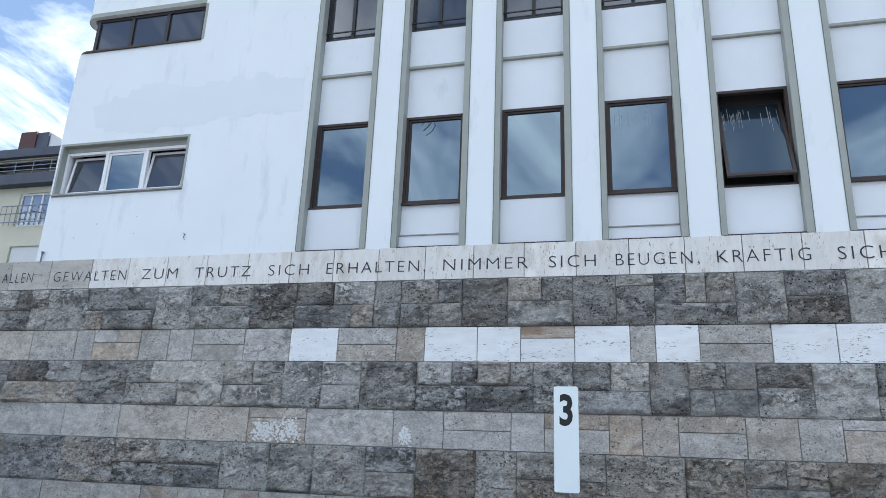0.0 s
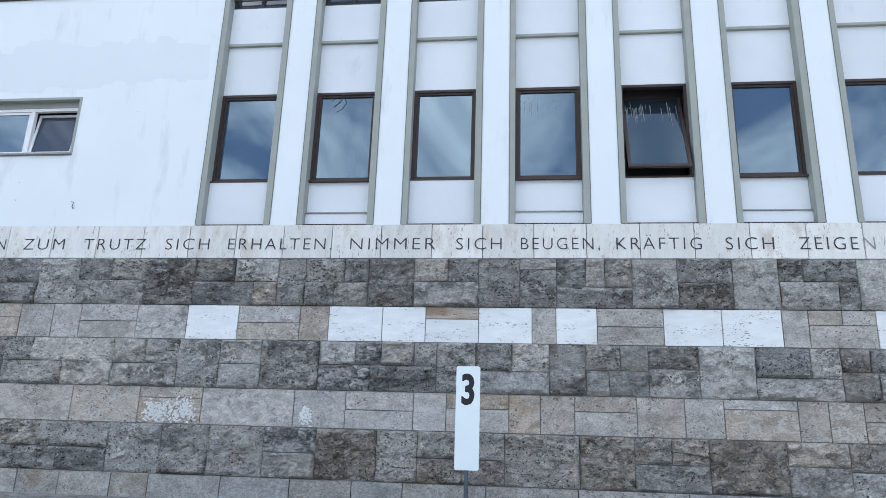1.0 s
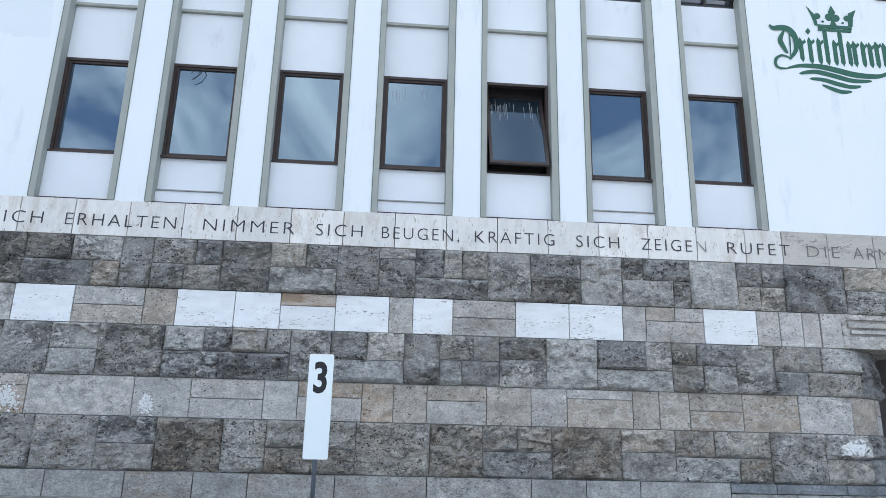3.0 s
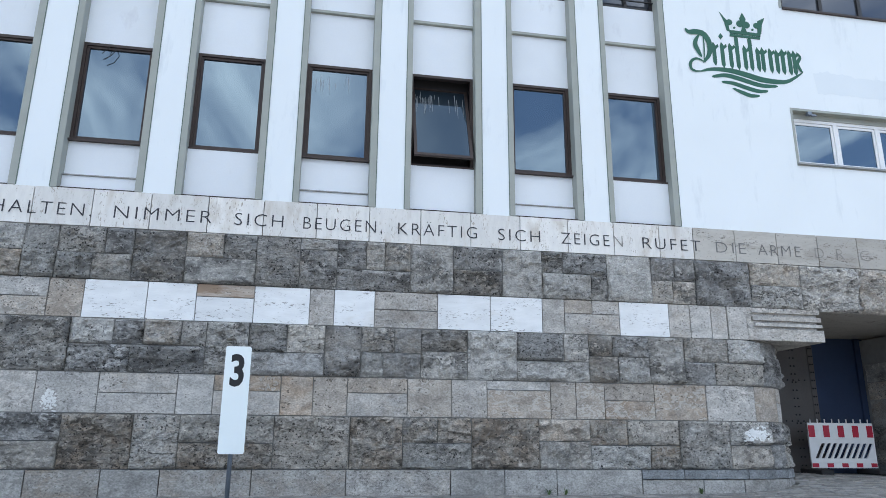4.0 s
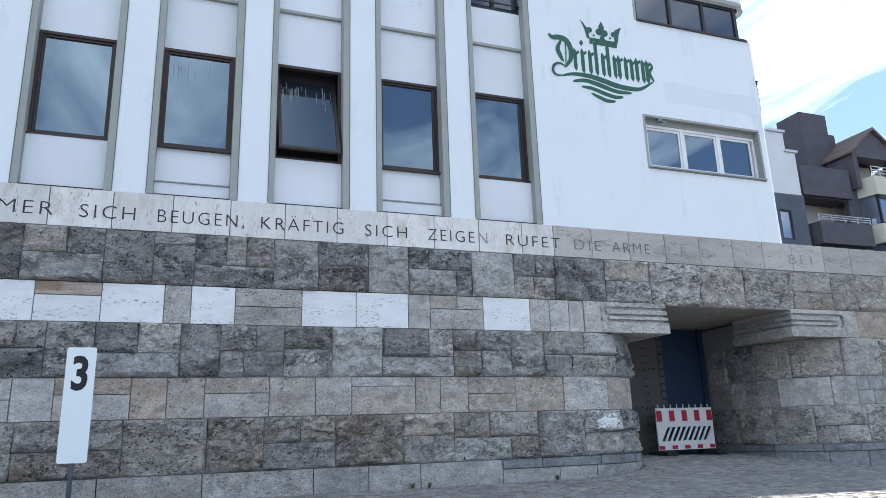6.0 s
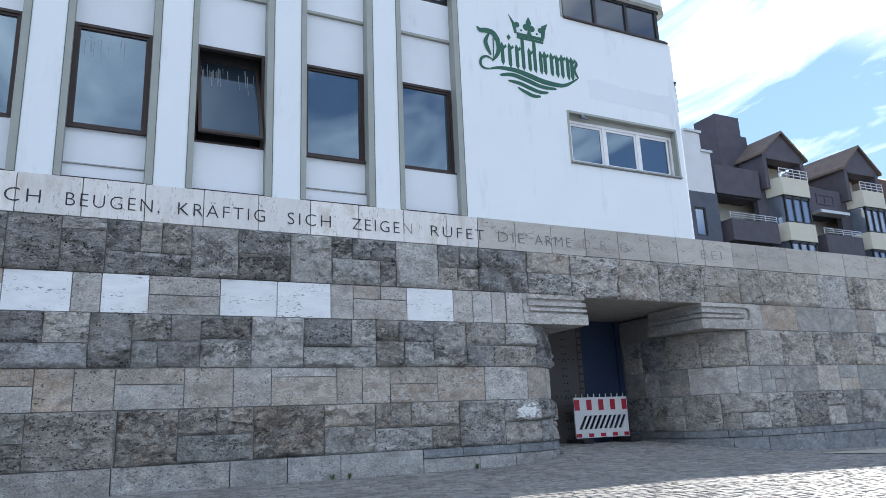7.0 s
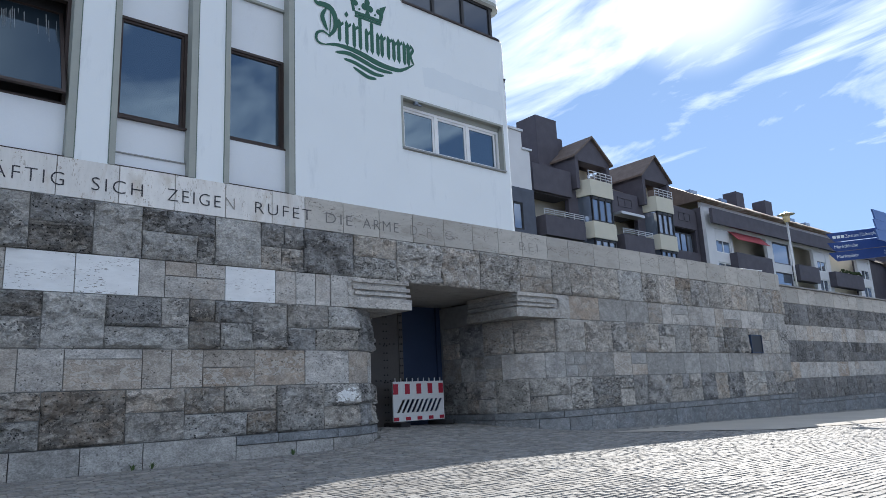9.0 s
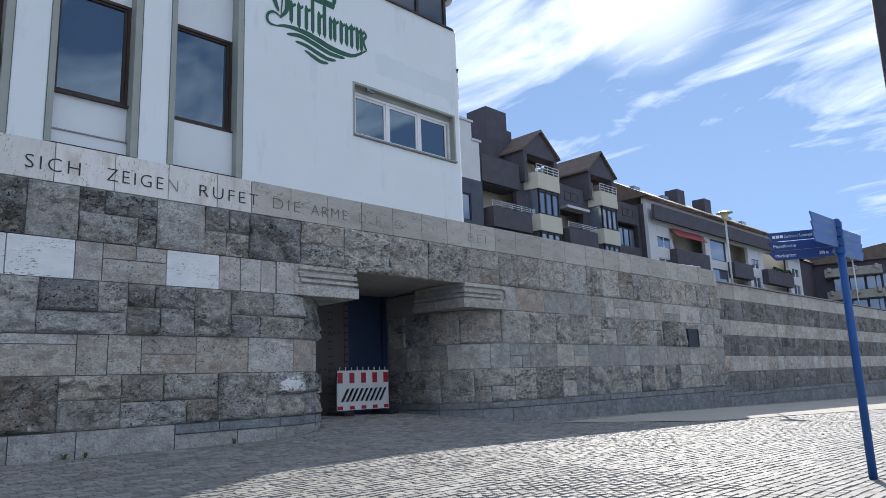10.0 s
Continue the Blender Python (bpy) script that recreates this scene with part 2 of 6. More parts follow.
M["foot"] = stone_material("dull_foot_stone", (0.33, 0.322, 0.305), (0.30, 0.255, 0.21), (0.13, 0.12, 0.11), 0.56, (0.48, 0.46, 0.43), 0.56, 0.010, 0.14, 0.6, 0.1, 0.2)
M["ledge"] = stone_material("dark_ledge_stone", (0.205, 0.215, 0.222), (0.21, 0.205, 0.20), (0.10, 0.10, 0.10), 0.57, (0.44, 0.44, 0.43), 0.57, 0.010, 0.14, 0.6, 0.1, 0.2)


def travertine(name, base, pore, pore_at, rust, rust_at, per_object=0.06, upright=True):
    """Sawn travertine: rows of dark pores along the bedding, faint streaks of rust and grime."""
    m = bpy.data.materials.new(name)
    m.use_nodes = True
    n, l = m.node_tree.nodes, m.node_tree.links
    b = n["Principled BSDF"]
    b.inputs["Roughness"].default_value, b.inputs["Specular IOR Level"].default_value = 0.8, 0.3
    geo, info = n.new("ShaderNodeNewGeometry"), n.new("ShaderNodeObjectInfo")
    off = n.new("ShaderNodeVectorMath"); off.operation = "MULTIPLY_ADD"; off.inputs[1].default_value = (41.0, 0.0, 23.0)
    one = n.new("ShaderNodeCombineXYZ")
    l.new(info.outputs["Random"], one.inputs[0]); l.new(info.outputs["Random"], one.inputs[2])
    l.new(one.outputs[0], off.inputs[0]); l.new(geo.outputs["Position"], off.inputs[2])

    def field(scale, stretch, detail, rough, dist=0.0):
        mp = n.new("ShaderNodeMapping"); mp.inputs["Scale"].default_value = stretch
        l.new(off.outputs[0], mp.inputs["Vector"])
        t = n.new("ShaderNodeTexNoise")
        t.inputs["Scale"].default_value, t.inputs["Detail"].default_value = scale, detail
        t.inputs["Roughness"].default_value, t.inputs["Distortion"].default_value = rough, dist
        l.new(mp.outputs[0], t.inputs["Vector"])
        return t.outputs["Fac"]

    def ranged(v, a, c, lo, hi):
        r = n.new("ShaderNodeMapRange")
        for key, val in zip(("From Min", "From Max", "To Min", "To Max"), (a, c, lo, hi)):
            r.inputs[key].default_value = val
        l.new(v, r.inputs["Value"])
        return r.outputs[0]

    def times(a, c):
        t = n.new("ShaderNodeMath"); t.operation = "MULTIPLY"
        l.new(a, t.inputs[0]); l.new(c, t.inputs[1])
        return t.outputs[0]

    def mix(f, a, colour):
        x = n.new("ShaderNodeMixRGB")
        l.new(f, x.inputs["Fac"]); l.new(a, x.inputs["Color1"]); x.inputs["Color2"].default_value = (*colour, 1)
        return x.outputs[0]

    long = (1.6, 1.0, 0.45) if upright else (0.45, 1.0, 1.6)
    tone = times(ranged(info.outputs["Random"], 0, 1, 1 - per_object, 1 + per_object), ranged(field(5, long, 6, 0.65), 0.35, 0.65, 0.94, 1.06))
    rgb = n.new("ShaderNodeRGB"); rgb.outputs[0].default_value = (*base, 1)
    sc = n.new("ShaderNodeVectorMath"); sc.operation = "SCALE"
    l.new(rgb.outputs[0], sc.inputs[0]); l.new(tone, sc.inputs["Scale"])
    col = mix(ranged(field(1.7, long, 6, 0.6, 0.5), rust_at, rust_at + 0.14, 0, 0.55), sc.outputs[0], rust)
    zone = ranged(field(2.6, long, 3, 0.5), 0.50, 0.58, 0, 1)
    pores = times(ranged(field(27, long, 3, 0.6, 0.6), pore_at, pore_at + 0.03, 0, 0.9), zone)
    col = mix(pores, col, pore)
    specks = ranged(field(34, (1.0, 1.0, 1.0), 2, 0.5), pore_at + 0.10, pore_at + 0.13, 0, 0.7)
    col = mix(specks, col, pore)
    l.new(col, b.inputs["Base Color"])
    inv = n.new("ShaderNodeMath"); inv.operation = "SUBTRACT"; inv.inputs[0].default_value = 1.0
    l.new(pores, inv.inputs[1])
    bp = n.new("ShaderNodeBump"); bp.inputs["Strength"].default_value, bp.inputs["Distance"].default_value = 0.6, 0.008
    l.new(inv.outputs[0], bp.inputs["Height"]); l.new(bp.outputs[0], b.inputs["Normal"])
    return m


M["white_stone"] = travertine("white_stone", (0.79, 0.80, 0.80), (0.20, 0.185, 0.17), 0.60, (0.66, 0.62, 0.56), 0.58, 0.06, False)
M["band_light"] = travertine("light_travertine", (0.74, 0.72, 0.685), (0.36, 0.30, 0.24), 0.60, (0.50, 0.43, 0.35), 0.53, 0.09)
M["band_grey"] = travertine("grey_travertine", (0.45, 0.425, 0.385), (0.17, 0.15, 0.13), 0.58, (0.32, 0.29, 0.25), 0.50, 0.13, False)
M["brown_stone"] = travertine("brown_stone", (0.30, 0.22, 0.16), (0.10, 0.08, 0.07), 0.60, (0.80, 0.76, 0.70), 0.50, 0.05, False)
M["lime"] = material("pale_lime", (0.72, 0.72, 0.70), 0.9, 0.12, 6, 60, 0.2, 0.004)
M["mortar"] = material("mortar", (0.27, 0.265, 0.255), 0.95, 0.2, 6, 60, 0.3, 0.01)
M["plaster"] = material("white_plaster", (0.81, 0.848, 0.862), 0.85, 0.03, 0.6, 70.0, 0.12, 0.004,
                        stain=((0.70, 0.74, 0.765), 2.4, 0.56, 0.14, 0.22))
M["panel"] = material("painted_panel", (0.745, 0.775, 0.805), 0.7, 0.04, 1.2, 30.0, 0.05, 0.003, per_object=0.03,
                      stain=((0.65, 0.67, 0.70), 1.5, 0.60, 0.1, 0.5))
M["trim"] = material("grey_green_trim", (0.35, 0.365, 0.33), 0.7, 0.1, 3, 50, 0.1, 0.003)
M["trim_edge"] = material("dark_green_edge", (0.11, 0.15, 0.125), 0.6, 0.2, 3, 40, 0.0)
M["brown_frame"] = material("dark_brown_frame", (0.045, 0.030, 0.026), 0.5, 0.25, 5, 50, 0.1, 0.002)
M["black_frame"] = material("black_frame", (0.022, 0.020, 0.021), 0.45, 0.2, 5, 50, 0.1, 0.002)
M["white_frame"] = material("white_plastic", (0.80, 0.80, 0.80), 0.35, 0.03, 3, 50, 0.0)
M["sill"] = material("metal_sill", (0.30, 0.30, 0.29), 0.5, 0.1, 4, 50, 0.05, 0.002, metal=0.3)
# near-black, so the shade of the unseen rooms lies in the colour
M["interior"] = material("interior_shade", (0.03, 0.03, 0.034), 0.9, 0.2, 2, 20, 0.0)
M["steel"] = material("steel_gate", (0.115, 0.105, 0.10), 0.6, 0.22, 1.2, 30, 0.15, 0.004, metal=0.25)
M["steel_dark"] = material("dark_blue_steel", (0.03, 0.05, 0.10), 0.55, 0.2, 1.2, 30, 0.1, 0.004, metal=0.2)
M["red"] = material("red_sheeting", (0.40, 0.012, 0.035), 0.45, 0.1, 6, 60, 0.0)
M["barrier_white"] = material("barrier_plastic", (0.72, 0.72, 0.72), 0.45, 0.06, 6, 60, 0.05, 0.002)
M["rubber"] = material("dark_rubber", (0.03, 0.03, 0.032), 0.9, 0.2, 8, 60, 0.2, 0.004)
M["sign_white"] = material("sign_white", (0.83, 0.89, 0.885), 0.4, 0.02, 3, 30, 0.0)
M["black"] = material("black_print", (0.012, 0.012, 0.014), 0.5, 0.1, 5, 50, 0.0)
M["zinc"] = material("zinc_post", (0.20, 0.23, 0.27), 0.45, 0.15, 6, 50, 0.05, 0.002, metal=0.5)
M["blue"] = material("blue_paint", (0.012, 0.085, 0.30), 0.4, 0.1, 6, 60, 0.05, 0.002)
M["blue_dark"] = material("blue_sign", (0.020, 0.060, 0.23), 0.4, 0.06, 6, 60, 0.0)
# sign blue made lighter: sunlight on the side blades put into the paint
M["blue_sunlit"] = material("sunlit_blue_sign", (0.085, 0.17, 0.42), 0.5, 0.06, 6, 60, 0.0)
M["drip"] = material("lime_streak", (0.30, 0.33, 0.35), 0.7, 0.2, 9, 60, 0.0)
M["green"] = material("green_paint", (0.035, 0.125, 0.085), 0.7, 0.12, 6, 40, 0.0)
M["letter"] = material("dark_inscription", (0.05, 0.05, 0.058), 0.85, 0.2, 8, 60, 0.1, 0.003)
M["letter_worn"] = material("worn_inscription", (0.29, 0.275, 0.255), 0.9, 0.35, 7, 40, 0.1, 0.003)
M["letter_faded"] = material("faded_inscription", (0.17, 0.165, 0.16), 0.9, 0.3, 7, 40, 0.1, 0.003)
M["plaster_old"] = material("older_plaster", (0.755, 0.80, 0.825), 0.85, 0.03, 0.8, 70.0, 0.12, 0.004)
M["ground"] = material("cobble_bed", (0.20, 0.19, 0.178), 0.95, 0.3, 0.6, 20, 0.5, 0.02)
M["cobble"] = material("basalt_cobble", (0.225, 0.219, 0.21), 0.75, 0.25, 1.0, 30, 0.35, 0.01, per_object=0.28, tint=(0.265, 0.245, 0.22), island=True)
M["cobble_single"] = material("basalt_cobble_single", (0.225, 0.219, 0.21), 0.75, 0.25, 1.0, 30, 0.35, 0.01, per_object=0.28, tint=(0.265, 0.245, 0.22))
M["concrete"] = material("pale_concrete", (0.42, 0.385, 0.335), 0.9, 0.12, 0.7, 40, 0.15, 0.005)
M["slate"] = material("dark_slate", (0.088, 0.080, 0.098), 0.75, 0.2, 1.5, 20, 0.2, 0.01)
M["slate_blue"] = material("blue_grey_slate", (0.085, 0.095, 0.125), 0.75, 0.2, 1.5, 20, 0.2, 0.01)
M["cream"] = material("cream_render", (0.62, 0.58, 0.48), 0.85, 0.06, 1, 20, 0.1, 0.005)
M["render_white"] = material("pale_render", (0.66, 0.66, 0.68), 0.85, 0.06, 1, 20, 0.1, 0.005)
M["roof"] = material("roof_tiles", (0.16, 0.12, 0.10), 0.8, 0.3, 2, 15, 0.5, 0.03)
M["rail"] = material("pale_rail", (0.55, 0.55, 0.56), 0.4, 0.05, 3, 30, 0.0, metal=0.4)
M["rust_brown"] = material("rust_brown_sheet", (0.085, 0.035, 0.028), 0.6, 0.15, 2, 20, 0.1, 0.005)
M["awning"] = material("red_awning", (0.35, 0.06, 0.07), 0.8, 0.1, 3, 30, 0.0)
M["leaf"] = material("leaf_green", (0.07, 0.12, 0.035), 0.6, 0.25, 6, 40, 0.0)
M["grass"] = material("grass", (0.05, 0.075, 0.03), 0.9, 0.3, 1, 20, 0.3, 0.02)
M["lamp_glass"] = material("lamp_glass", (0.62, 0.50, 0.30), 0.3, 0.1, 3, 30, 0.0)


def glass(name, tone, metal, rough=0.02, wave=0.02):
    m = bpy.data.materials.new(name)
    m.use_nodes = True
    n, l = m.node_tree.nodes, m.node_tree.links
    b = n["Principled BSDF"]
    b.inputs["Base Color"].default_value = (*tone, 1)
    b.inputs["Metallic"].default_value, b.inputs["Roughness"].default_value = metal, rough
    b.inputs["IOR"].default_value = 1.52
    geo = n.new("ShaderNodeNewGeometry")
    ns = n.new("ShaderNodeTexNoise")
    ns.inputs["Scale"].default_value = 1.1
    l.new(geo.outputs["Position"], ns.inputs["Vector"])
    bp = n.new("ShaderNodeBump")
    bp.inputs["Strength"].default_value, bp.inputs["Distance"].default_value = wave, 0.05
    l.new(ns.outputs["Fac"], bp.inputs["Height"])
    l.new(bp.outputs[0], b.inputs["Normal"])
    return m


M["glass"] = glass("coated_glass", (0.125, 0.175, 0.225), 0.75)
# same glass toned down: the pivoted sash's dim reflection put into its colour
M["glass_dim"] = glass("dim_reflection_glass", (0.06, 0.09, 0.12), 0.65, 0.06)
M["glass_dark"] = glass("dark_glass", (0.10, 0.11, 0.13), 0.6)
M["glass_far"] = glass("house_glass", (0.25, 0.29, 0.36), 0.6)


# ---- building helpers ----
def box(bm, x0, x1, y0, y1, z0, z1):
    v = [bm.verts.new(p) for p in ((x0, y0, z0), (x1, y0, z0), (x1, y1, z0), (x0, y1, z0),
                                   (x0, y0, z1), (x1, y0, z1), (x1, y1, z1), (x0, y1, z1))]
    for f in ((0, 3, 2, 1), (4, 5, 6, 7), (0, 1, 5, 4), (1, 2, 6, 5), (2, 3, 7, 6), (3, 0, 4, 7)):
        bm.faces.new([v[i] for i in f])
    return v


def boxes(*items, bevel=0.0):
    bm = bmesh.new()
    for it in items:
        box(bm, *it)
    if bevel:
        bmesh.ops.bevel(bm, geom=list(bm.edges), offset=bevel, segments=1, affect="EDGES")
    return bm


def rod(bm, a, b, r, n=8, r2=None):
    """A round bar from a to b."""
    a, b = Vector(a), Vector(b)
    q = (b - a).to_track_quat("Z", "Y")
    r2 = r if r2 is None else r2
    lo, hi = [], []
    for i in range(n):
        d = Vector((math.cos(2 * math.pi * i / n), math.sin(2 * math.pi * i / n), 0))
        lo.append(bm.verts.new(a + q @ (d * r)))
        hi.append(bm.verts.new(b + q @ (d * r2)))
    for i in range(n):
        bm.faces.new((lo[i], lo[(i + 1) % n], hi[(i + 1) % n], hi[i]))
    bm.faces.new(lo[::-1]); bm.faces.new(hi)


def rods(*items, n=8):
    bm = bmesh.new()
    for a, b, r in items:
        rod(bm, a, b, r, n)
    return bm


def prism(bm, pts, y0, y1, flip=False):
    """A plate with the outline pts (x, z) between y0 and y1."""
    f = [bm.verts.new((x, y0, z)) for x, z in pts]
    b = [bm.verts.new((x, y1, z)) for x, z in pts]
    bm.faces.new(f); bm.faces.new(b[::-1])
    for i in range(len(pts)):
        j = (i + 1) % len(pts)
        bm.faces.new((f[i], b[i], b[j], f[j]))


def slab(bm, pts, z0, z1):
    """A plate with the outline pts (x, y) between z0 and z1."""
    f = [bm.verts.new((x, y, z0)) for x, y in pts]
    b = [bm.verts.new((x, y, z1)) for x, y in pts]
    bm.faces.new(f[::-1]); bm.faces.new(b)
    for i in range(len(pts)):
        j = (i + 1) % len(pts)
        bm.faces.new((f[i], f[j], b[j], b[i]))


def mesh_of(bm, name, mat, smooth=False):
    bmesh.ops.recalc_face_normals(bm, faces=list(bm.faces))
    me = bpy.data.meshes.new(name)
    bm.to_mesh(me)
    bm.free()
    if smooth:
        me.polygons.foreach_set("use_smooth", [True] * len(me.polygons))
    me.materials.append(M[mat])
    return me


def part(name, bm, mat, parent=None, label="", smooth=False):
    ob = new(name, mesh_of(bm, name, mat, smooth))
    ob.parent = parent
    if label:
        ob["label"] = label
    return ob


def empty(name, at=(0, 0, 0), **tags):
    ob = new(name)
    ob.location = at
    ob.empty_display_size = 0.2
    return tagged(ob, **tags)


def writing(name, text, parent, mat, x0, z0, width, height, y, label="", pose_m=None, weight=0.0, spacing=1.0):
    """Words as a flat mesh, cap height and width as given, facing -y (or along pose_m)."""
    cu = bpy.data.curves.new(name, "FONT")
    cu.body, cu.size, cu.offset, cu.resolution_u, cu.space_character = text, 1.0, weight, 3, spacing
    tmp = new(name, cu)
    bpy.context.view_layer.update()
    me = bpy.data.meshes.new_from_object(tmp.evaluated_get(bpy.context.evaluated_depsgraph_get()))
    bpy.data.objects.remove(tmp)
    co = np.empty(len(me.vertices) * 3)
    me.vertices.foreach_get("co", co)
    co = co.reshape(-1, 3)
    lo, hi = co.min(0), co.max(0)
    cap = 0.69
    out = np.zeros_like(co)
    out[:, 0] = x0 + (co[:, 0] - lo[0]) * width / (hi[0] - lo[0])
    out[:, 2] = z0 + co[:, 1] * height / cap
    out[:, 1] = y
    me.vertices.foreach_set("co", out.ravel())
    me.materials.clear()
    me.materials.append(M[mat])
    ob = new(name, me)
    ob.parent = parent
    if pose_m is not None:
        ob.matrix_basis = pose_m
    if label:
        ob["label"] = label
    return ob


def holed(bm, x0, x1, z0, z1, y0, y1, holes):
    """A wall plate with rectangular openings (x0, x1, z0, z1) right through it."""
    xs = sorted({x0, x1, *[v for h in holes for v in h[:2] if x0 < v < x1]})
    zs = sorted({z0, z1, *[v for h in holes for v in h[2:] if z0 < v < z1]})
    solid = {}
    for i in range(len(xs) - 1):
        for j in range(len(zs) - 1):
            cx, cz = (xs[i] + xs[i + 1]) / 2, (zs[j] + zs[j + 1]) / 2
            solid[i, j] = not any(h[0] < cx < h[1] and h[2] < cz < h[3] for h in holes)
    def quad(*p):
        bm.faces.new([bm.verts.new(q) for q in p])
    for (i, j), s in solid.items():
        if not s:
            continue
        a, b, c, d = xs[i], xs[i + 1], zs[j], zs[j + 1]
        quad((a, y0, c), (b, y0, c), (b, y0, d), (a, y0, d))
        quad((a, y1, c), (a, y1, d), (b, y1, d), (b, y1, c))
        if not solid.get((i - 1, j)): quad((a, y0, c), (a, y0, d), (a, y1, d), (a, y1, c))
        if not solid.get((i + 1, j)): quad((b, y0, c), (b, y1, c), (b, y1, d), (b, y0, d))
        if not solid.get((i, j - 1)): quad((a, y0, c), (a, y1, c), (b, y1, c), (b, y0, c))
        if not solid.get((i, j + 1)): quad((a, y0, d), (b, y0, d), (b, y1, d), (a, y1, d))
    bmesh.ops.remove_doubles(bm, verts=list(bm.verts), dist=0.0005)
    return bm


def frame_of(x0, x1, z0, z1, w, y0, y1):
    """Four bars round an opening."""
    return boxes((x0, x0 + w, y0, y1, z0, z1), (x1 - w, x1, y0, y1, z0, z1),
                 (x0 + w, x1 - w, y0, y1, z0, z0 + w), (x0 + w, x1 - w, y0, y1, z1 - w, z1))


# ---- ground ----
def ground_z(x, y):
    """The quay falls towards the river and along the wall, and rises into the gate."""
    base = 0.12 - 0.0195 * max(0.0, min(x, 60) - 11)
    z = base + 0.03 * min(0.0, max(y, -40))
    inside = max(0.0, 1 - abs(x - 14.41) / 4.2)
    up = max(0.0, min(1.0, (y + 1.8) / 4.6))
    return z + 0.28 * (up * up * (3 - 2 * up)) * min(1.0, inside * 2.2)


def make_ground():
    xs = [-600, -200, -80, -40] + [-30 + 2 * i for i in range(17)] + [5 + 0.5 * i for i in range(54)] + [33 + 3 * i for i in range(14)] + [90, 160, 400, 900]
    ys = [-600, -200, -80, -40, -25, -18, -14] + [-13 + 0.5 * i for i in range(37)] + [8, 40, 200, 900]
    bm = bmesh.new()
    grid = [[bm.verts.new((x, y, ground_z(x, y) - 0.008)) for x in xs] for y in ys]
    for j in range(len(ys) - 1):
        for i in range(len(xs) - 1):
            bm.faces.new((grid[j][i], grid[j][i + 1], grid[j + 1][i + 1], grid[j + 1][i]))
    ob = part("ground", bm, "ground", smooth=True)
    tagged(ob, "grey quay ground of worn stone setts", "ground", kind="structure")
    return ob


ground = make_ground()

# concrete walkway along the foot of the wall
bm = bmesh.new()


def walk_edges(x):
    """The outer and the inner edge of the concrete walkway, which begins as a wedge at the wall."""
    inner = -1.15 + min(1.0, (x - 18.2) / 6.0) * 0.6
    outer = max(-1.2 - (x - 18.2) * 0.76, -3.85 - max(0.0, x - 22) * 0.13, -6.5)
    return outer, inner


lower, upper = [], []
for i in range(66):
    x = 18.25 + i * (0.5 if i < 10 else 1.0) - (0 if i < 10 else 5.0)
    y0, y1 = walk_edges(x)
    lower.append(bm.verts.new((x, y0, ground_z(x, y0) + 0.012)))
    upper.append(bm.verts.new((x, y1, ground_z(x, y1) + 0.012)))
for i in range(65):
    bm.faces.new((lower[i], lower[i + 1], upper[i + 1], upper[i]))
tagged(part("pavement", bm, "concrete"), "pale concrete walkway along the wall foot", "pavement", kind="structure")

# dike crown behind the wall
bm = bmesh.new()
slab(bm, [(-60, 0.62), (-60, 45), (11.9, 45), (11.9, 4.6), (-20, 4.6), (-20, 0.62)], 3.5, 4.35)
slab(bm, [(17.0, 0.62), (31.4, 0.62), (32.6, 1.1), (160, 1.1), (160, 45), (17.0, 45)], 3.5, 4.35)
slab(bm, [(11.9, 4.6), (17.0, 4.6), (17.0, 45), (11.9, 45)], 3.9, 4.35)
tagged(part("dike_ground", bm, "grass"), "grassy dike crown behind the stone wall", "ground", kind="structure")


# ---- stone wall ----
COURSES = [("band", 4.57, 5.255), ("rough", 3.643, 4.57), ("smooth", 2.98, 3.643), ("rough", 2.08, 2.98),
           ("smooth", 1.41, 2.08), ("rough", 0.53, 1.41), ("plinth", -0.05, 0.36), ("ledge", 0.36, 0.53)]
R_GATE = 1.7
LEFT_END = 12.35 - R_GATE
RIGHT_END = 16.47 + R_GATE


def left_path(u):
    """Along the wall face towards the gate, round its corner and into the passage: place and outward normal."""
    if u <= LEFT_END:
        return u, 0.0, 0.0, -1.0
    a = (u - LEFT_END) / R_GATE
    if a < math.pi / 2:
        return LEFT_END + R_GATE * math.sin(a), R_GATE - R_GATE * math.cos(a), math.sin(a), -math.cos(a)
    return 12.35, R_GATE + u - LEFT_END - R_GATE * math.pi / 2, 1.0, 0.0


def right_path(u):
    if u >= RIGHT_END and u <= 31.4:
        return u, 0.0, 0.0, -1.0
    if u > 31.4:
        a = min((u - 31.4) / 1.1, math.pi / 2)
        return 31.4 + 1.1 * math.sin(a), 1.1 - 1.1 * math.cos(a), math.sin(a), -math.cos(a)
    a = (RIGHT_END - u) / R_GATE
    if a < math.pi / 2:
        return RIGHT_END - R_GATE * math.sin(a), R_GATE - R_GATE * math.cos(a), -math.sin(a), -math.cos(a)
    return 16.47, R_GATE + RIGHT_END - u - R_GATE * math.pi / 2, -1.0, 0.0


def far_path(u):
    return u, 0.55, 0.0, -1.0


def straight_path(u):
    return u, 0.0, 0.0, -1.0


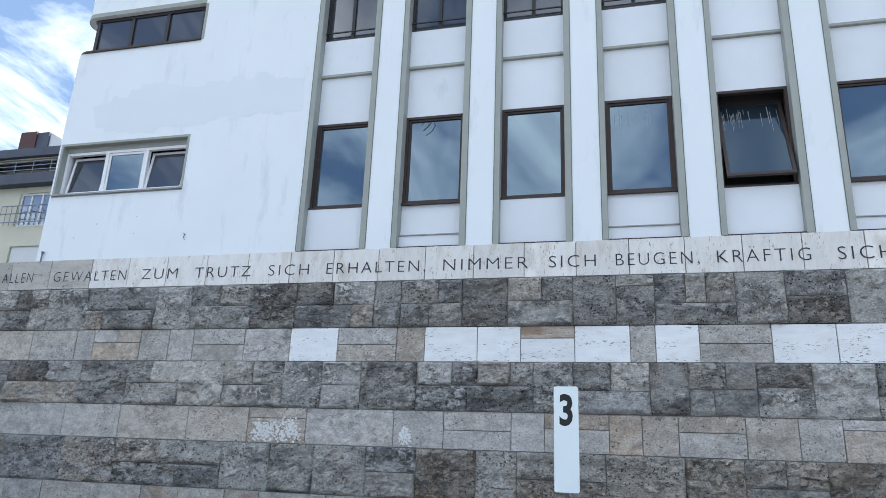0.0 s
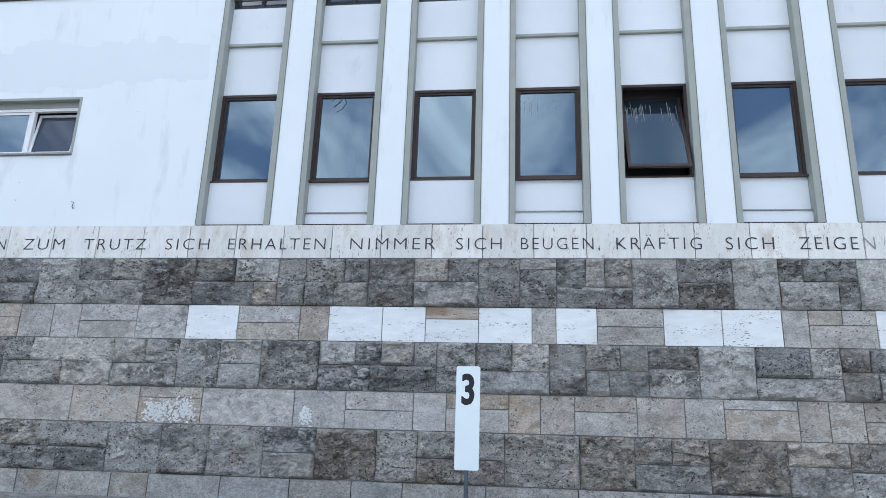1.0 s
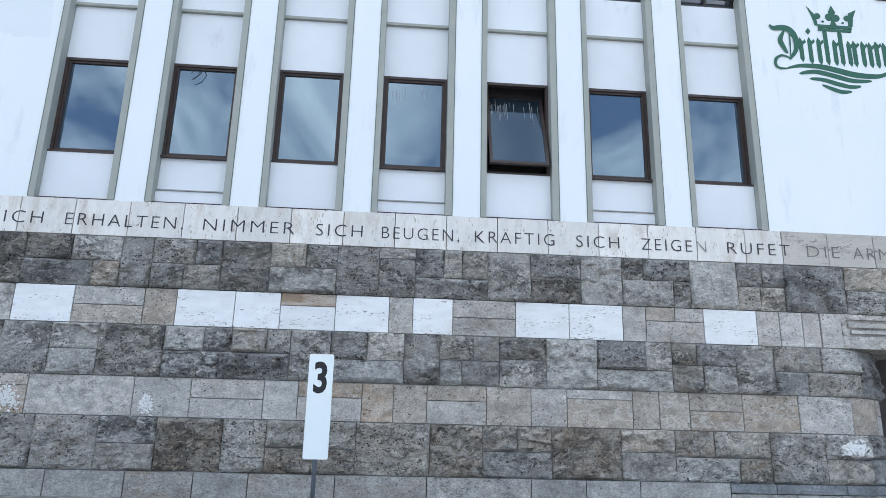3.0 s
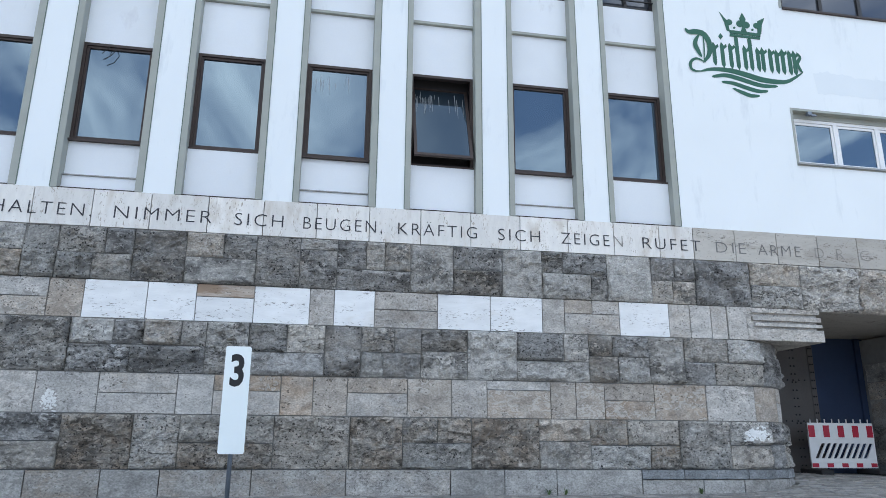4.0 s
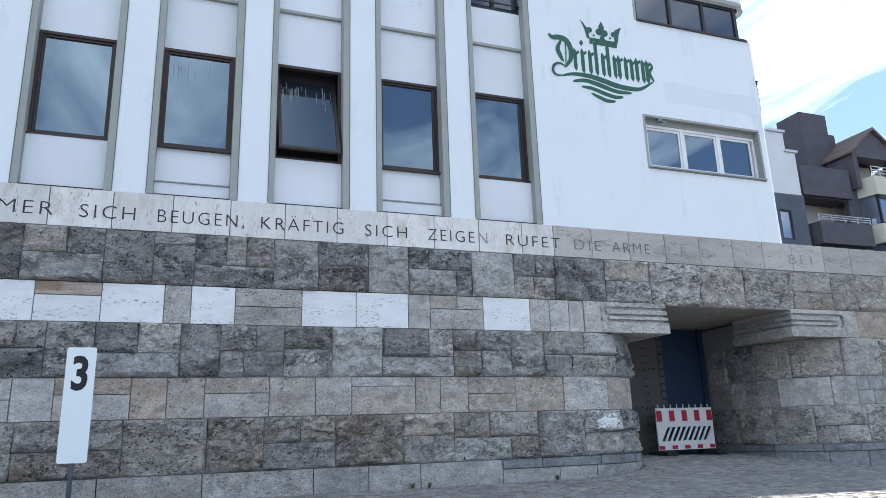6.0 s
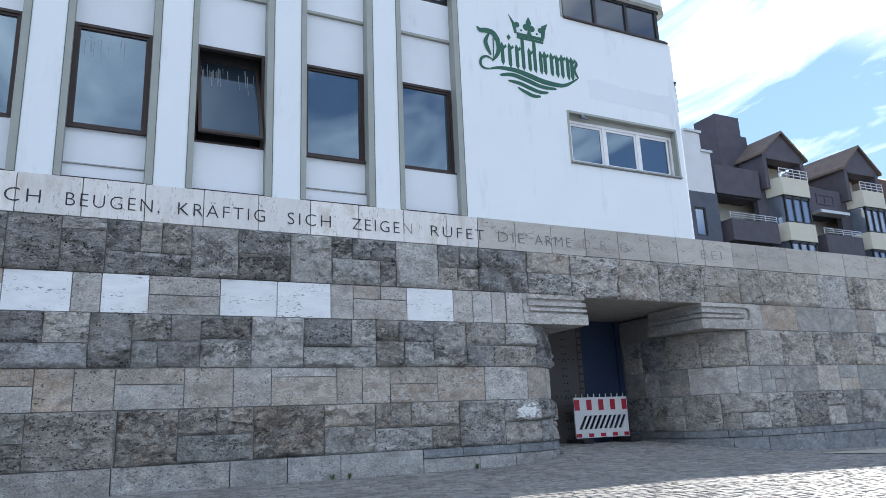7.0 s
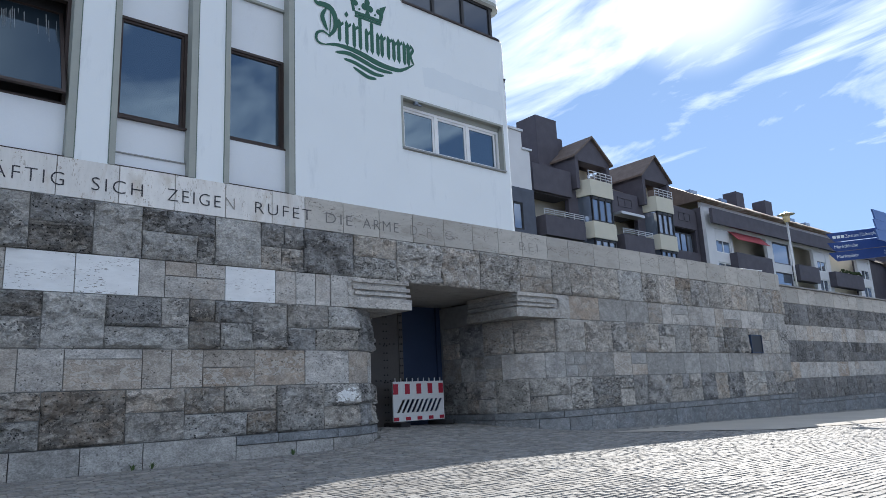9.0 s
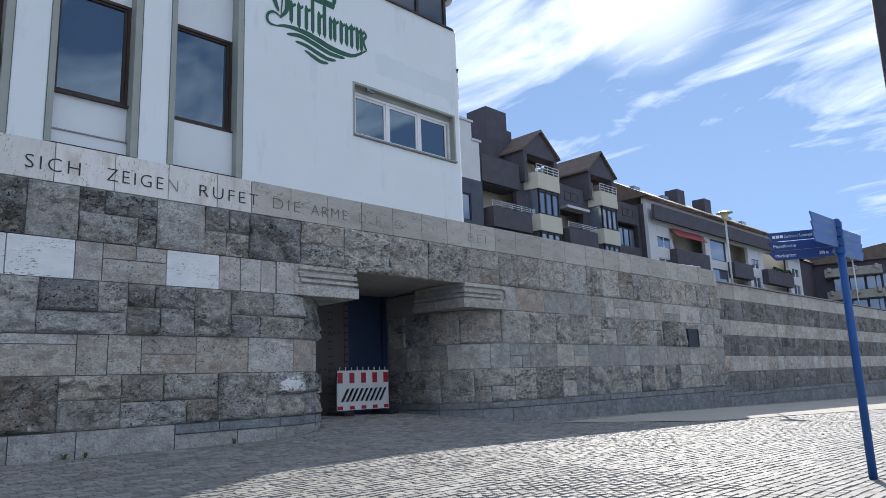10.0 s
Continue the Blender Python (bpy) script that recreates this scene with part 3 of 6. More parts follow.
def stone(path, u0, u1, z0, z1, kind, mat, parent, rng, gap=0.008, fine=True, bold=1.0):
    """One block: its face is rough hewn or sawn, its edges stand a little behind, the joint lies deeper."""
    rough = kind == "rough"
    cell = 0.04 if fine else 0.2
    nu = max(3, min(32, round((u1 - u0) / cell))) if rough else max(1, round((u1 - u0) / 0.45))
    nz = max(3, min(24, round((z1 - z0) / cell))) if rough else 1
    lift = {"rough": 0.0, "smooth": 0.0, "band": 0.012, "plinth": 0.085, "ledge": 0.10}[kind] + rng.uniform(-0.005, 0.005)
    hump = rng.uniform(0.045, 0.085) * bold
    amp = rng.uniform(0.07, 0.18) * bold
    terraces = rng.uniform(1.6, 4.0)
    draft = [rng.uniform(0.03, 0.12) for _ in range(4)]
    lean_u, lean_z = rng.uniform(-0.05, 0.05) * bold, rng.uniform(-0.06, 0.06) * bold
    seed = Vector((rng.uniform(0, 50), rng.uniform(0, 50), rng.uniform(0, 50)))
    us = [u0 + gap + (u1 - u0 - 2 * gap) * i / nu for i in range(nu + 1)]
    zs = [z0 + gap + (z1 - z0 - 2 * gap) * j / nz for j in range(nz + 1)]
    verts, faces = [], []
    def at(u, z, out):
        x, y, nx, ny = path(u)
        verts.append((x + nx * out, y + ny * out, z))
        return len(verts) - 1
    grid = []
    for j, z in enumerate(zs):
        row = []
        for i, u in enumerate(us):
            edge = i in (0, nu) or j in (0, nz)
            if rough:
                p = Vector((u, z, 0)) + seed
                chip = 0.35 * noise.noise(p * 5.0) + 0.2 * noise.noise(p * 11.0)
                d = min((u - u0) / draft[0], (u1 - u) / draft[1], (z - z0) / draft[2], (z1 - z) / draft[3])
                rise = max(0.0, min(1.0, d * (1.0 + chip)))
                rise = rise * (2 - rise)
                shelf = (noise.noise(Vector((p.x * 1.7, p.y * 2.9, 0.5))) + 0.3 * noise.noise(p * 6.0)) * terraces
                level = math.floor(shelf) + min(1.0, max(0.0, (shelf - math.floor(shelf) - 0.6) * 5.0))
                relief = 0.8 * level / terraces + 0.35 * noise.noise(p * 4.0) - 0.4 * abs(noise.noise(p * 7.0)) + 0.2 * noise.noise(p * 14.0)
                tilt = lean_u * (2 * (u - u0) / (u1 - u0) - 1) + lean_z * (2 * (z - z0) / (z1 - z0) - 1)
                out = rng.uniform(-0.004, 0.004) + rise * (hump + amp * relief + tilt)
                du = 0 if edge else rng.uniform(-0.3, 0.3) * (u1 - u0) / nu
                dz = 0 if edge else rng.uniform(-0.3, 0.3) * (z1 - z0) / nz
                row.append(at(u + du, z + dz, lift + (out if edge else max(out, 0.003))))
            else:
                row.append(at(u, z, lift))
        grid.append(row)
    for j in range(nz):
        for i in range(nu):
            faces.append((grid[j][i], grid[j][i + 1], grid[j + 1][i + 1], grid[j + 1][i]))
    ring = [grid[0][i] for i in range(nu + 1)] + [grid[j][nu] for j in range(1, nz + 1)]
    ring += [grid[nz][i] for i in range(nu - 1, -1, -1)] + [grid[j][0] for j in range(nz - 1, 0, -1)]
    uz = [(us[i], zs[0]) for i in range(nu + 1)] + [(us[nu], zs[j]) for j in range(1, nz + 1)]
    uz += [(us[i], zs[nz]) for i in range(nu - 1, -1, -1)] + [(us[0], zs[j]) for j in range(nz - 1, 0, -1)]
    back = [at(u, z, -0.10) for u, z in uz]
    for i in range(len(ring)):
        k = (i + 1) % len(ring)
        faces.append((ring[i], back[i], back[k], ring[k]))
    c = np.mean(verts, 0)
    me = bpy.data.meshes.new("stone")
    me.from_pydata([tuple(np.subtract(v, c)) for v in verts], [], faces)
    me.materials.append(M[mat])
    ob = new("stone", me)
    ob.location = c
    ob.parent = parent
    return ob


MIXES = {"upper": (("rough_crust", 0.55), ("rough", 0.85), ("rough_warm", 1.0)), "middle": (("rough_crust", 0.35), ("rough", 0.80), ("rough_warm", 1.0)),
         "lower": (("rough_crust", 0.14), ("rough", 0.66), ("rough_warm", 1.0)), "quay": (("rough_crust", 0.25), ("rough", 0.55), ("rough_warm", 1.0)),
         "sawn_quay": (("foot", 0.62), ("smooth", 0.85), ("smooth_warm", 1.0)), "sawn": (("smooth", 0.60), ("smooth_warm", 1.0))}


def pick(blend, rng):
    """One of a blend's stones, by chance."""
    v = rng.random()
    return next(m for m, top in MIXES[blend] if v <= top)


def random_cells(u0, u1, z0, z1, kind, rng, whole=None):
    """Blocks that fill a course: whole ones, and pairs or trios laid in two beds."""
    cells, u = [], u0
    while u < u1 - 0.05:
        if kind in ("band", "plinth", "ledge"):
            w = rng.uniform(0.75, 1.35)
        elif kind == "smooth":
            w = rng.uniform(0.55, 1.35)
        else:
            w = rng.uniform(0.7, 1.3)
        v = u1 if u1 - u - w < 0.45 else u + w
        split = rng.random()
        mid = z0 + (z1 - z0) * rng.uniform(0.42, 0.6)
        if kind in ("band", "plinth", "ledge") or split < (whole or (0.65 if kind == "smooth" else 0.42)):
            cells.append((u, v, z0, z1))
        else:
            for a, b in ((z0, mid), (mid, z1)):
                if rng.random() < 0.5 and v - u > 0.8:
                    s = u + (v - u) * rng.uniform(0.35, 0.65)
                    cells += [(u, s, a, b), (s, v, a, b)]
                else:
                    cells.append((u, v, a, b))
        u = v
    return cells


def bed(z0, z1, *runs):
    """Blocks from runs (x of the joints) or (upper joints, lower joints, share of the lower bed)."""
    cells = []
    for r in runs:
        if isinstance(r[0], tuple):
            mid = z0 + (z1 - z0) * r[2]
            for js, a, b in ((r[0], mid, z1), (r[1], z0, mid)):
                cells += [(js[i], js[i + 1], a, b) for i in range(len(js) - 1)]
        else:
            cells += [(r[i], r[i + 1], z0, z1) for i in range(len(r) - 1)]
    return cells


KNOWN = {
    1: bed(3.643, 4.57, (-10.64, -10.18, -9.14), ((-9.14, -8.08, -7.41), (-9.14, -8.70, -7.41), 0.46), (-7.41, -6.54), ((-6.54, -5.84, -5.15), (-6.54, -5.15), 0.52), (-5.15, -4.12), ((-4.12, -3.31, -2.45), (-4.12, -2.92, -2.45), 0.5), (-2.45, -1.9), ((-1.9, -1.14, -0.67), (-1.9, -1.32, -0.67), 0.5),
           (-0.67, 0.2), ((0.2, 0.84, 1.41), (0.2, 1.41), 0.52), (1.41, 2.18), ((2.18, 2.85), (2.18, 2.85), 0.78), ((2.85, 3.38, 3.72, 4.2), (2.85, 4.2), 0.42), (4.2, 5.01),
           ((5.01, 5.96), (5.01, 5.96), 0.52), (5.96, 6.75), ((6.75, 7.17, 8.07), (6.75, 7.74, 8.07), 0.55), (8.07, 9.0), ((9.0, 9.5, 9.93), (9.0, 9.44, 9.93), 0.5)),
    2: bed(2.98, 3.643, (-10.42, -9.26, -8.81), ((-8.81, -8.23, -7.64), (-8.81, -7.64), 0.58), (-7.64, -6.95, -6.37), ((-6.37, -5.19), (-6.37, -5.19), 0.5), (-5.19, -4.17, -3.15), ((-3.15, -1.94), (-3.15, -1.94), 0.5), (-1.94, -1.38, -0.36, 0.45), ((0.45, 1.43), (0.45, 1.43), 0.66),
           (1.43, 2.4, 2.83, 3.56), ((3.56, 4.72), (3.56, 4.72), 0.5), (4.72, 5.72, 6.73, 7.17), ((7.17, 7.73, 8.28), (7.17, 8.28), 0.6), (8.28, 9.31, 9.76, 10.21, 10.55)),
    3: bed(2.08, 2.98, ((-10.9, -9.81, -9.01), (-10.9, -9.01), 0.5), (-9.01, -7.82), ((-7.82, -7.25, -6.58), (-7.82, -6.58), 0.5), (-6.58, -5.56), ((-5.56, -4.9, -4.24), (-5.56, -4.24), 0.48), (-4.24, -3.43), ((-3.43, -2.62), (-3.43, -2.62), 0.5), (-2.62, -1.51),
           ((-1.51, -0.83, -0.34, 0.26, 0.68), (-1.51, -0.53, 0.68), 0.52), (0.68, 1.39), ((1.39, 2.04, 2.7), (1.39, 2.7), 0.45), (2.7, 3.34),
           ((3.34, 3.94, 4.42), (3.34, 3.74, 4.42), 0.5), ((4.42, 5.28), (4.42, 5.28), 0.55), (5.28, 6.21), ((6.21, 7.13, 7.62), (6.21, 7.62), 0.42),
           ((7.62, 8.09, 8.84), (7.62, 8.2, 8.84), 0.55), (8.84, 9.57), ((9.57, 10.5, 11.3), (9.57, 10.2, 11.3), 0.48)),
    4: bed(1.41, 2.08, (-10.9, -9.22, -7.85, -6.25, -4.9), ((-4.9, -3.67), (-4.9, -3.67), 0.70), (-3.67, -1.91, -0.95), ((-0.95, 0.29), (-0.95, 0.29), 0.5), (0.29, 0.88), ((0.88, 1.99), (0.88, 1.99), 0.6),
           (1.99, 2.54, 3.13), ((3.13, 4.19), (3.13, 4.19), 0.6), (4.19, 4.99, 5.64), ((5.64, 6.84), (5.64, 6.84), 0.75), (6.84, 7.33, 7.89), ((7.89, 8.89), (7.89, 8.89), 0.52), (8.89, 9.95, 11.0)),
    5: bed(0.53, 1.41, (-10.6, -9.07, -7.83), ((-7.83, -6.78, -5.40), (-7.83, -6.38, -5.40), 0.48), (-5.40, -4.36, -3.45, -2.41), ((-2.41, -1.44), (-2.41, -1.44), 0.5), (-1.44, -0.34, 0.39), ((0.39, 1.92), (0.39, 1.92), 0.48), (1.92, 3.2, 4.12),
           ((4.12, 4.74, 5.35), (4.12, 5.35), 0.5), (5.35, 6.6), ((6.6, 7.58), (6.6, 7.58), 0.55), ((7.58, 8.31, 9.34), (7.58, 8.73, 9.34), 0.48), (9.34, 10.37),
           ((10.37, 11.3), (10.37, 11.3), 0.5)),
    6: bed(-0.05, 0.36, (-4.46, -3.11, -1.84, -0.73, 0.17, 1.61, 3.16, 4.96)),
}
WHITE = [(-4.17, -3.15), (-1.38, -0.36), (-0.36, 0.45), (0.45, 1.43), (1.43, 2.4), (2.83, 3.56), (4.72, 5.72), (5.72, 6.73), (8.28, 9.31)]
SPAN = {1: (-10.64, 9.93), 2: (-10.42, 10.55), 3: (-10.9, 11.3), 4: (-10.9, 11.0), 5: (-10.6, 11.3), 6: (-4.46, 4.96)}


def core(name, pts, label, z1=5.2):
    """The body of a wall, of which only the joints show between its blocks."""
    bm = bmesh.new()
    slab(bm, pts, -1.2, z1)
    ob = part(name, bm, "mortar")
    return tagged(ob, label, "stone wall", kind="structure")


def arc(cx, cy, r, a0, a1, n=10):
    return [(cx + r * math.cos(radians(a0 + (a1 - a0) * i / n)), cy + r * math.sin(radians(a0 + (a1 - a0) * i / n))) for i in range(n + 1)]


D = 0.028
main_wall = core("wall_main", [(-20, D)] + arc(LEFT_END, R_GATE, R_GATE - D, -90, 0) + [(12.35 - D, 4.6), (-20, 4.6)],
                 "grey stone wall of alternating rough and sawn courses, with pale blocks set in", 3.6)
upper_wall = core("wall_upper", [(-20, D), (18.4, D), (18.4, 0.62), (-20, 0.62)], "stone course and inscribed band over wall and gate", 3.6)
gate_wall = core("wall_gate", [(16.47 + D, 4.6)] + arc(RIGHT_END, R_GATE, R_GATE - D, 180, 270) + arc(31.4, 1.1, 1.1 - D, -90, 0) + [(32.5 - D, 4.6)],
                 "grey stone wall with a rounded corner at the gate", 3.6)
far_wall = core("wall_far", [(32.4, 0.55 + D), (95, 0.55 + D), (95, 1.2), (32.4, 1.2)], "long dark and light banded stone flood wall", 4.9)
# the upper wall's body sits only above the gate's head
for v in upper_wall.data.vertices:
    v.co.z = 3.66 if v.co.z < 3 else 5.23
gate_top = core("wall_gate_top", [(18.4, D)] + arc(31.4, 1.1, 1.1 - D, -90, 0) + [(32.5 - D, 1.4), (18.4, 1.4)], "upper stone courses of the wall beside the gate", 5.23)
for v in gate_top.data.vertices:
    v.co.z = 3.61 if v.co.z < 3 else 5.23


# ---- the white building ----
BX0, BX1, BZ1 = -10.94, 16.42, 14.2
building = empty("office_building", (2.7, 6, 4.4), label="white rendered office building with brown window strips above a stone wall", category="building")


def bpart(name, bm, mat, label="", smooth=False, parent=None):
    ob = part(name, bm, mat, None, label, smooth)
    if parent is None:
        ob.parent = building
        ob.matrix_parent_inverse = Matrix.Translation((-2.7, -6, -4.4))
    else:
        ob.parent = parent
    return ob


BAYS = [2.08 * i for i in range(-2, 5)]
SLOT = [(b - 0.10, b + 1.422, 5.2, 13.2) for b in BAYS]
SIDE_WINDOWS = [(-10.68, -7.26, 6.87, 8.14), (12.65, 16.03, 6.87, 8.14)]
RIBBONS = [(BX0 - 1, -7.33, 10.72, 11.74), (12.74, BX1 + 1, 10.72, 11.74)]
RC, RL = 0.42, 0.26
bm = bmesh.new()
holed(bm, BX0 + RL, SLOT[0][0], 5.23, 10.72, 0.0, 0.32, SIDE_WINDOWS[:1])
bpart("wall", bm, "plaster", "white plaster with faint grey stains")
bm = bmesh.new()
holed(bm, SLOT[-1][1], BX1 - RL, 5.23, 10.72, 0.0, 0.32, SIDE_WINDOWS[1:])
bpart("wall", bm, "plaster", "white plaster with faint grey stains")
for one, two in zip(SLOT, SLOT[1:]):
    bpart("pier", boxes((one[1], two[0], 0.0, 0.32, 5.23, 10.72)), "plaster")
bm = bmesh.new()
holed(bm, BX0 + RC, BX1 - RC, 10.72, BZ1, 0.0, 0.32, SLOT + [(max(h[0], BX0 + RC), min(h[1], BX1 - RC), h[2], h[3]) for h in RIBBONS])
bpart("upper_wall", bm, "plaster")
for side in (0, 1):
    for r, z0, z1 in ((RL, 5.23, 10.70), (RC, 11.74, BZ1)):
        cx = BX1 - r if side else BX0 + r
        bm = bmesh.new()
        slab(bm, arc(cx, r, r, 270 if side else 180, 360 if side else 270, 8) + [(cx, r)], z0, z1)
        bpart("rounded_corner", bm, "plaster")
for x0, x1 in ((BX0, BX0 + 0.3), (BX1 - 0.3, BX1)):
    bm = bmesh.new()
    for q in ((RL, 12, 4.4, 10.72), (3.2, 12, 10.72, 11.74), (RC, 12, 11.74, BZ1)):
        box(bm, x0, x1, *q)
    bpart("side_wall", bm, "plaster")
bpart("rear_wall", boxes((BX0, BX1, 12.0, 12.3, 4.35, BZ1)), "plaster")
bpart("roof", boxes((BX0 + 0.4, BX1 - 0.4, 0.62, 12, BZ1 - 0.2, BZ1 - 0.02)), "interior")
# added near-black sheet just behind the panes, in place of shaded rooms
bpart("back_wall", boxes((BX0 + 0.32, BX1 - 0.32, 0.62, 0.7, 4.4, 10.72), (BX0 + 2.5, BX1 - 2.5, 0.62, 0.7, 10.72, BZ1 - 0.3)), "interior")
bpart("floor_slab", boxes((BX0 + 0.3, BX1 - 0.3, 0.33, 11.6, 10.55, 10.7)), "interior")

# rounded eaves over the corner windows
for cx, a0, x0, x1 in ((BX0 + RC, 180, BX0 + RC, -7.33), (BX1 - RC, 270, 12.74, BX1 - RC)):
    bm = bmesh.new()
    if a0 == 180:
        slab(bm, arc(cx, RC, RC + 0.05, 180, 270, 8) + [(x1, -0.05), (x1, 0.4), (cx, RC)], 10.70, 10.745)
    else:
        slab(bm, arc(cx, RC, RC + 0.05, 270, 360, 8) + [(cx, RC), (x0, 0.4), (x0, -0.05)], 10.70, 10.745)
    bpart("sill", bm, "brown_frame", "dark metal sill")
    bm = bmesh.new()
    if a0 == 180:
        slab(bm, arc(cx, RC, RC + 0.012, 180, 270, 10) + [(x1, -0.012), (x1, 0.1), (cx, RC)], 11.742, 11.86)
    else:
        slab(bm, arc(cx, RC, RC + 0.012, 270, 360, 10) + [(cx, RC), (x0, 0.1), (x0, -0.012)], 11.742, 11.86)
    bpart("eave_band", bm, "trim", "grey-green band under the rounded eave")


def corner_window(side):
    """A dark-framed band of panes that turns the corner."""
    s = 1 if side > 0 else -1
    xe = BX1 - 0.34 if side > 0 else BX0 + 0.34
    xi = 12.80 if side > 0 else -7.40
    w = bpart("window", boxes((min(xe, xi), max(xe, xi), 0.10, 0.17, 10.745, 10.83), (min(xe, xi), max(xe, xi), 0.10, 0.17, 11.65, 11.738)), "black_frame", "dark-framed band of panes turning the corner")
    n = 3
    ends = [xi + (xe - s * 0.12 - xi) * i / n for i in range(n + 1)]
    for i, x in enumerate(ends):
        part("mullion", boxes((x - 0.045, x + 0.045, 0.09, 0.18, 10.83, 11.65)), "black_frame", w)
    for i in range(n):
        a, b = sorted((ends[i], ends[i + 1]))
        part("pane", boxes((a + 0.045, b - 0.045, 0.13, 0.142, 10.83, 11.65)), "glass_dark", w)
    part("side_pane", boxes((xe - 0.006, xe + 0.006, 0.3, 3.2, 10.75, 11.735)), "glass_dark", w)
    return w


for side in (-1, 1):
    corner_window(side)
    x0, x1 = RIBBONS[0 if side < 0 else 1][:2]
    xe = x1 if side < 0 else x0
    bpart("trim", boxes((xe - (0 if side > 0 else 0.0), xe + 0.07, -0.006, 0.3, 10.73, 11.74)) if side < 0 else boxes((xe - 0.07, xe, -0.006, 0.3, 10.73, 11.74)), "trim", "grey-green surround")


def bay(i, b):
    """One window strip: grey lining, painted panels, a brown window between, another above."""
    x0, x1 = b - 0.10, b + 1.422
    a, c = x0 + 0.105, x1 - 0.125
    bpart("trim", boxes((x0, a, -0.008, 0.42, 5.26, 13.2), (c, x1, -0.008, 0.42, 5.26, 13.2)), "trim", "grey-green lining of a window strip")
    low = 5.285
    step = i % 2 == 1
    bpart("edge_line", boxes((x0 - 0.014, x0, -0.011, 0.02, 5.26, 13.2), (x1, x1 + 0.014, -0.011, 0.02, 5.26, 13.2)), "trim_edge", "dark green painted edge")
    if step:
        bpart("panel", boxes((a, c, 0.16, 0.38, low, 5.55), bevel=0.006), "panel")
        bpart("panel", boxes((a, c, 0.23, 0.38, 5.556, 6.24), bevel=0.006), "panel")
        bpart("ledge", boxes((a, c, 0.13, 0.26, 5.545, 5.565)), "sill")
    else:
        bpart("panel", boxes((a, c, 0.16, 0.38, low, 6.24), bevel=0.006), "panel")
    bpart("ledge", boxes((a - 0.02, c + 0.02, 0.03, 0.36, 5.255, 5.283)), "brown_frame", "thin dark drip ledge")
    bpart("panel", boxes((a, c, 0.24, 0.38, 8.26, 9.42), bevel=0.006), "panel")
    bpart("ledge", boxes((a, c, 0.17, 0.38, 9.42, 9.475)), "trim")
    bpart("panel", boxes((a, c, 0.20, 0.38, 9.475, 10.38), bevel=0.006), "panel")
    w = bpart("window", frame_of(a, c, 6.24, 8.26, 0.055, 0.23, 0.35), "brown_frame", "dark brown framed window with mirroring glass")
    part("sill", boxes((a, c, 0.15, 0.28, 6.225, 6.262)), "brown_frame", w)
    if i == 4:
        # the open sash, turned about its middle: foot out, head in
        sash = part("sash", frame_of(a + 0.06, c - 0.06, 6.30, 8.20, 0.06, 0.0, 0.055), "brown_frame", w, "pivoted open sash")
        pane = part("pane", boxes((a + 0.115, c - 0.115, 0.02, 0.032, 6.36, 8.14)), "glass_dim", sash, "dirty, streaked pane, tinted dark for its dim reflection")
        sash.matrix_basis = Matrix.Translation((0, 0.28, 7.25)) @ Matrix.Rotation(radians(-20), 4, "X") @ Matrix.Translation((0, -0.03, -7.25))
        # black sheet painted as the shade seen past the open sash
        part("shade_backing", boxes((a + 0.05, c - 0.05, 0.57, 0.59, 6.29, 8.2)), "interior", w)
    else:
        part("sash", frame_of(a + 0.057, c - 0.057, 6.30, 8.205, 0.045, 0.26, 0.33), "brown_frame", w)
        part("pane", boxes((a + 0.10, c - 0.10, 0.295, 0.307, 6.345, 8.16)), "glass", w)
    if i in (3, 4):
        # lime streaks that ran down from the head of the pane
        rs = random.Random(60 + i)
        holder = sash if i == 4 else w
        y = 0.015 if i == 4 else 0.289
        for k in range(26 if i == 4 else 14):
            xs = rs.uniform(a + 0.13, c - 0.13) if i == 4 else rs.uniform(a + 0.13, (a + c) / 2 + 0.2)
            top = 8.10 - rs.uniform(0, 0.22)
            long = rs.uniform(0.06, 0.55) if i == 4 else rs.uniform(0.05, 0.3)
            bm = bmesh.new()
            wd = rs.uniform(0.003, 0.008)
            prism(bm, [(xs - wd, top), (xs - wd * 0.4, top - long), (xs + wd * 0.4, top - long * 0.96), (xs + wd, top)], y - 0.002, y)
            part("streak", bm, "drip", holder)
    if i == 1:
        wire = part("loose_wire", rods(((b + 0.55, 0.24, 8.25), (b + 0.60, 0.18, 8.12), 0.008), ((b + 0.60, 0.18, 8.12), (b + 0.52, 0.17, 7.98), 0.008), ((b + 0.52, 0.17, 7.98), (b + 0.40, 0.18, 7.90), 0.008),
                                     ((b + 0.50, 0.24, 8.24), (b + 0.42, 0.18, 8.10), 0.006), ((b + 0.42, 0.18, 8.10), (b + 0.36, 0.18, 8.02), 0.006), n=6), "black", w, "loose black cable ends")
    u = bpart("window", frame_of(a, c, 10.38, 13.1, 0.06, 0.23, 0.35), "black_frame", "dark framed upper window with a safety bar")
    part("mullion", boxes(((a + c) / 2 - 0.035, (a + c) / 2 + 0.035, 0.23, 0.34, 10.44, 13.04)), "black_frame", u)
    for k in range(2):
        xa = a + 0.06 if k == 0 else (a + c) / 2 + 0.035
        xb = (a + c) / 2 - 0.035 if k == 0 else c - 0.06
        part("pane", boxes((xa, xb, 0.28, 0.292, 10.44, 13.04)), "glass_dark", u)
    part("safety_bar", boxes((a, c, 0.17, 0.195, 10.56, 10.585), (a, a + 0.02, 0.195, 0.23, 10.56, 10.585), (c - 0.02, c, 0.195, 0.23, 10.56, 10.585)), "black_frame", u)


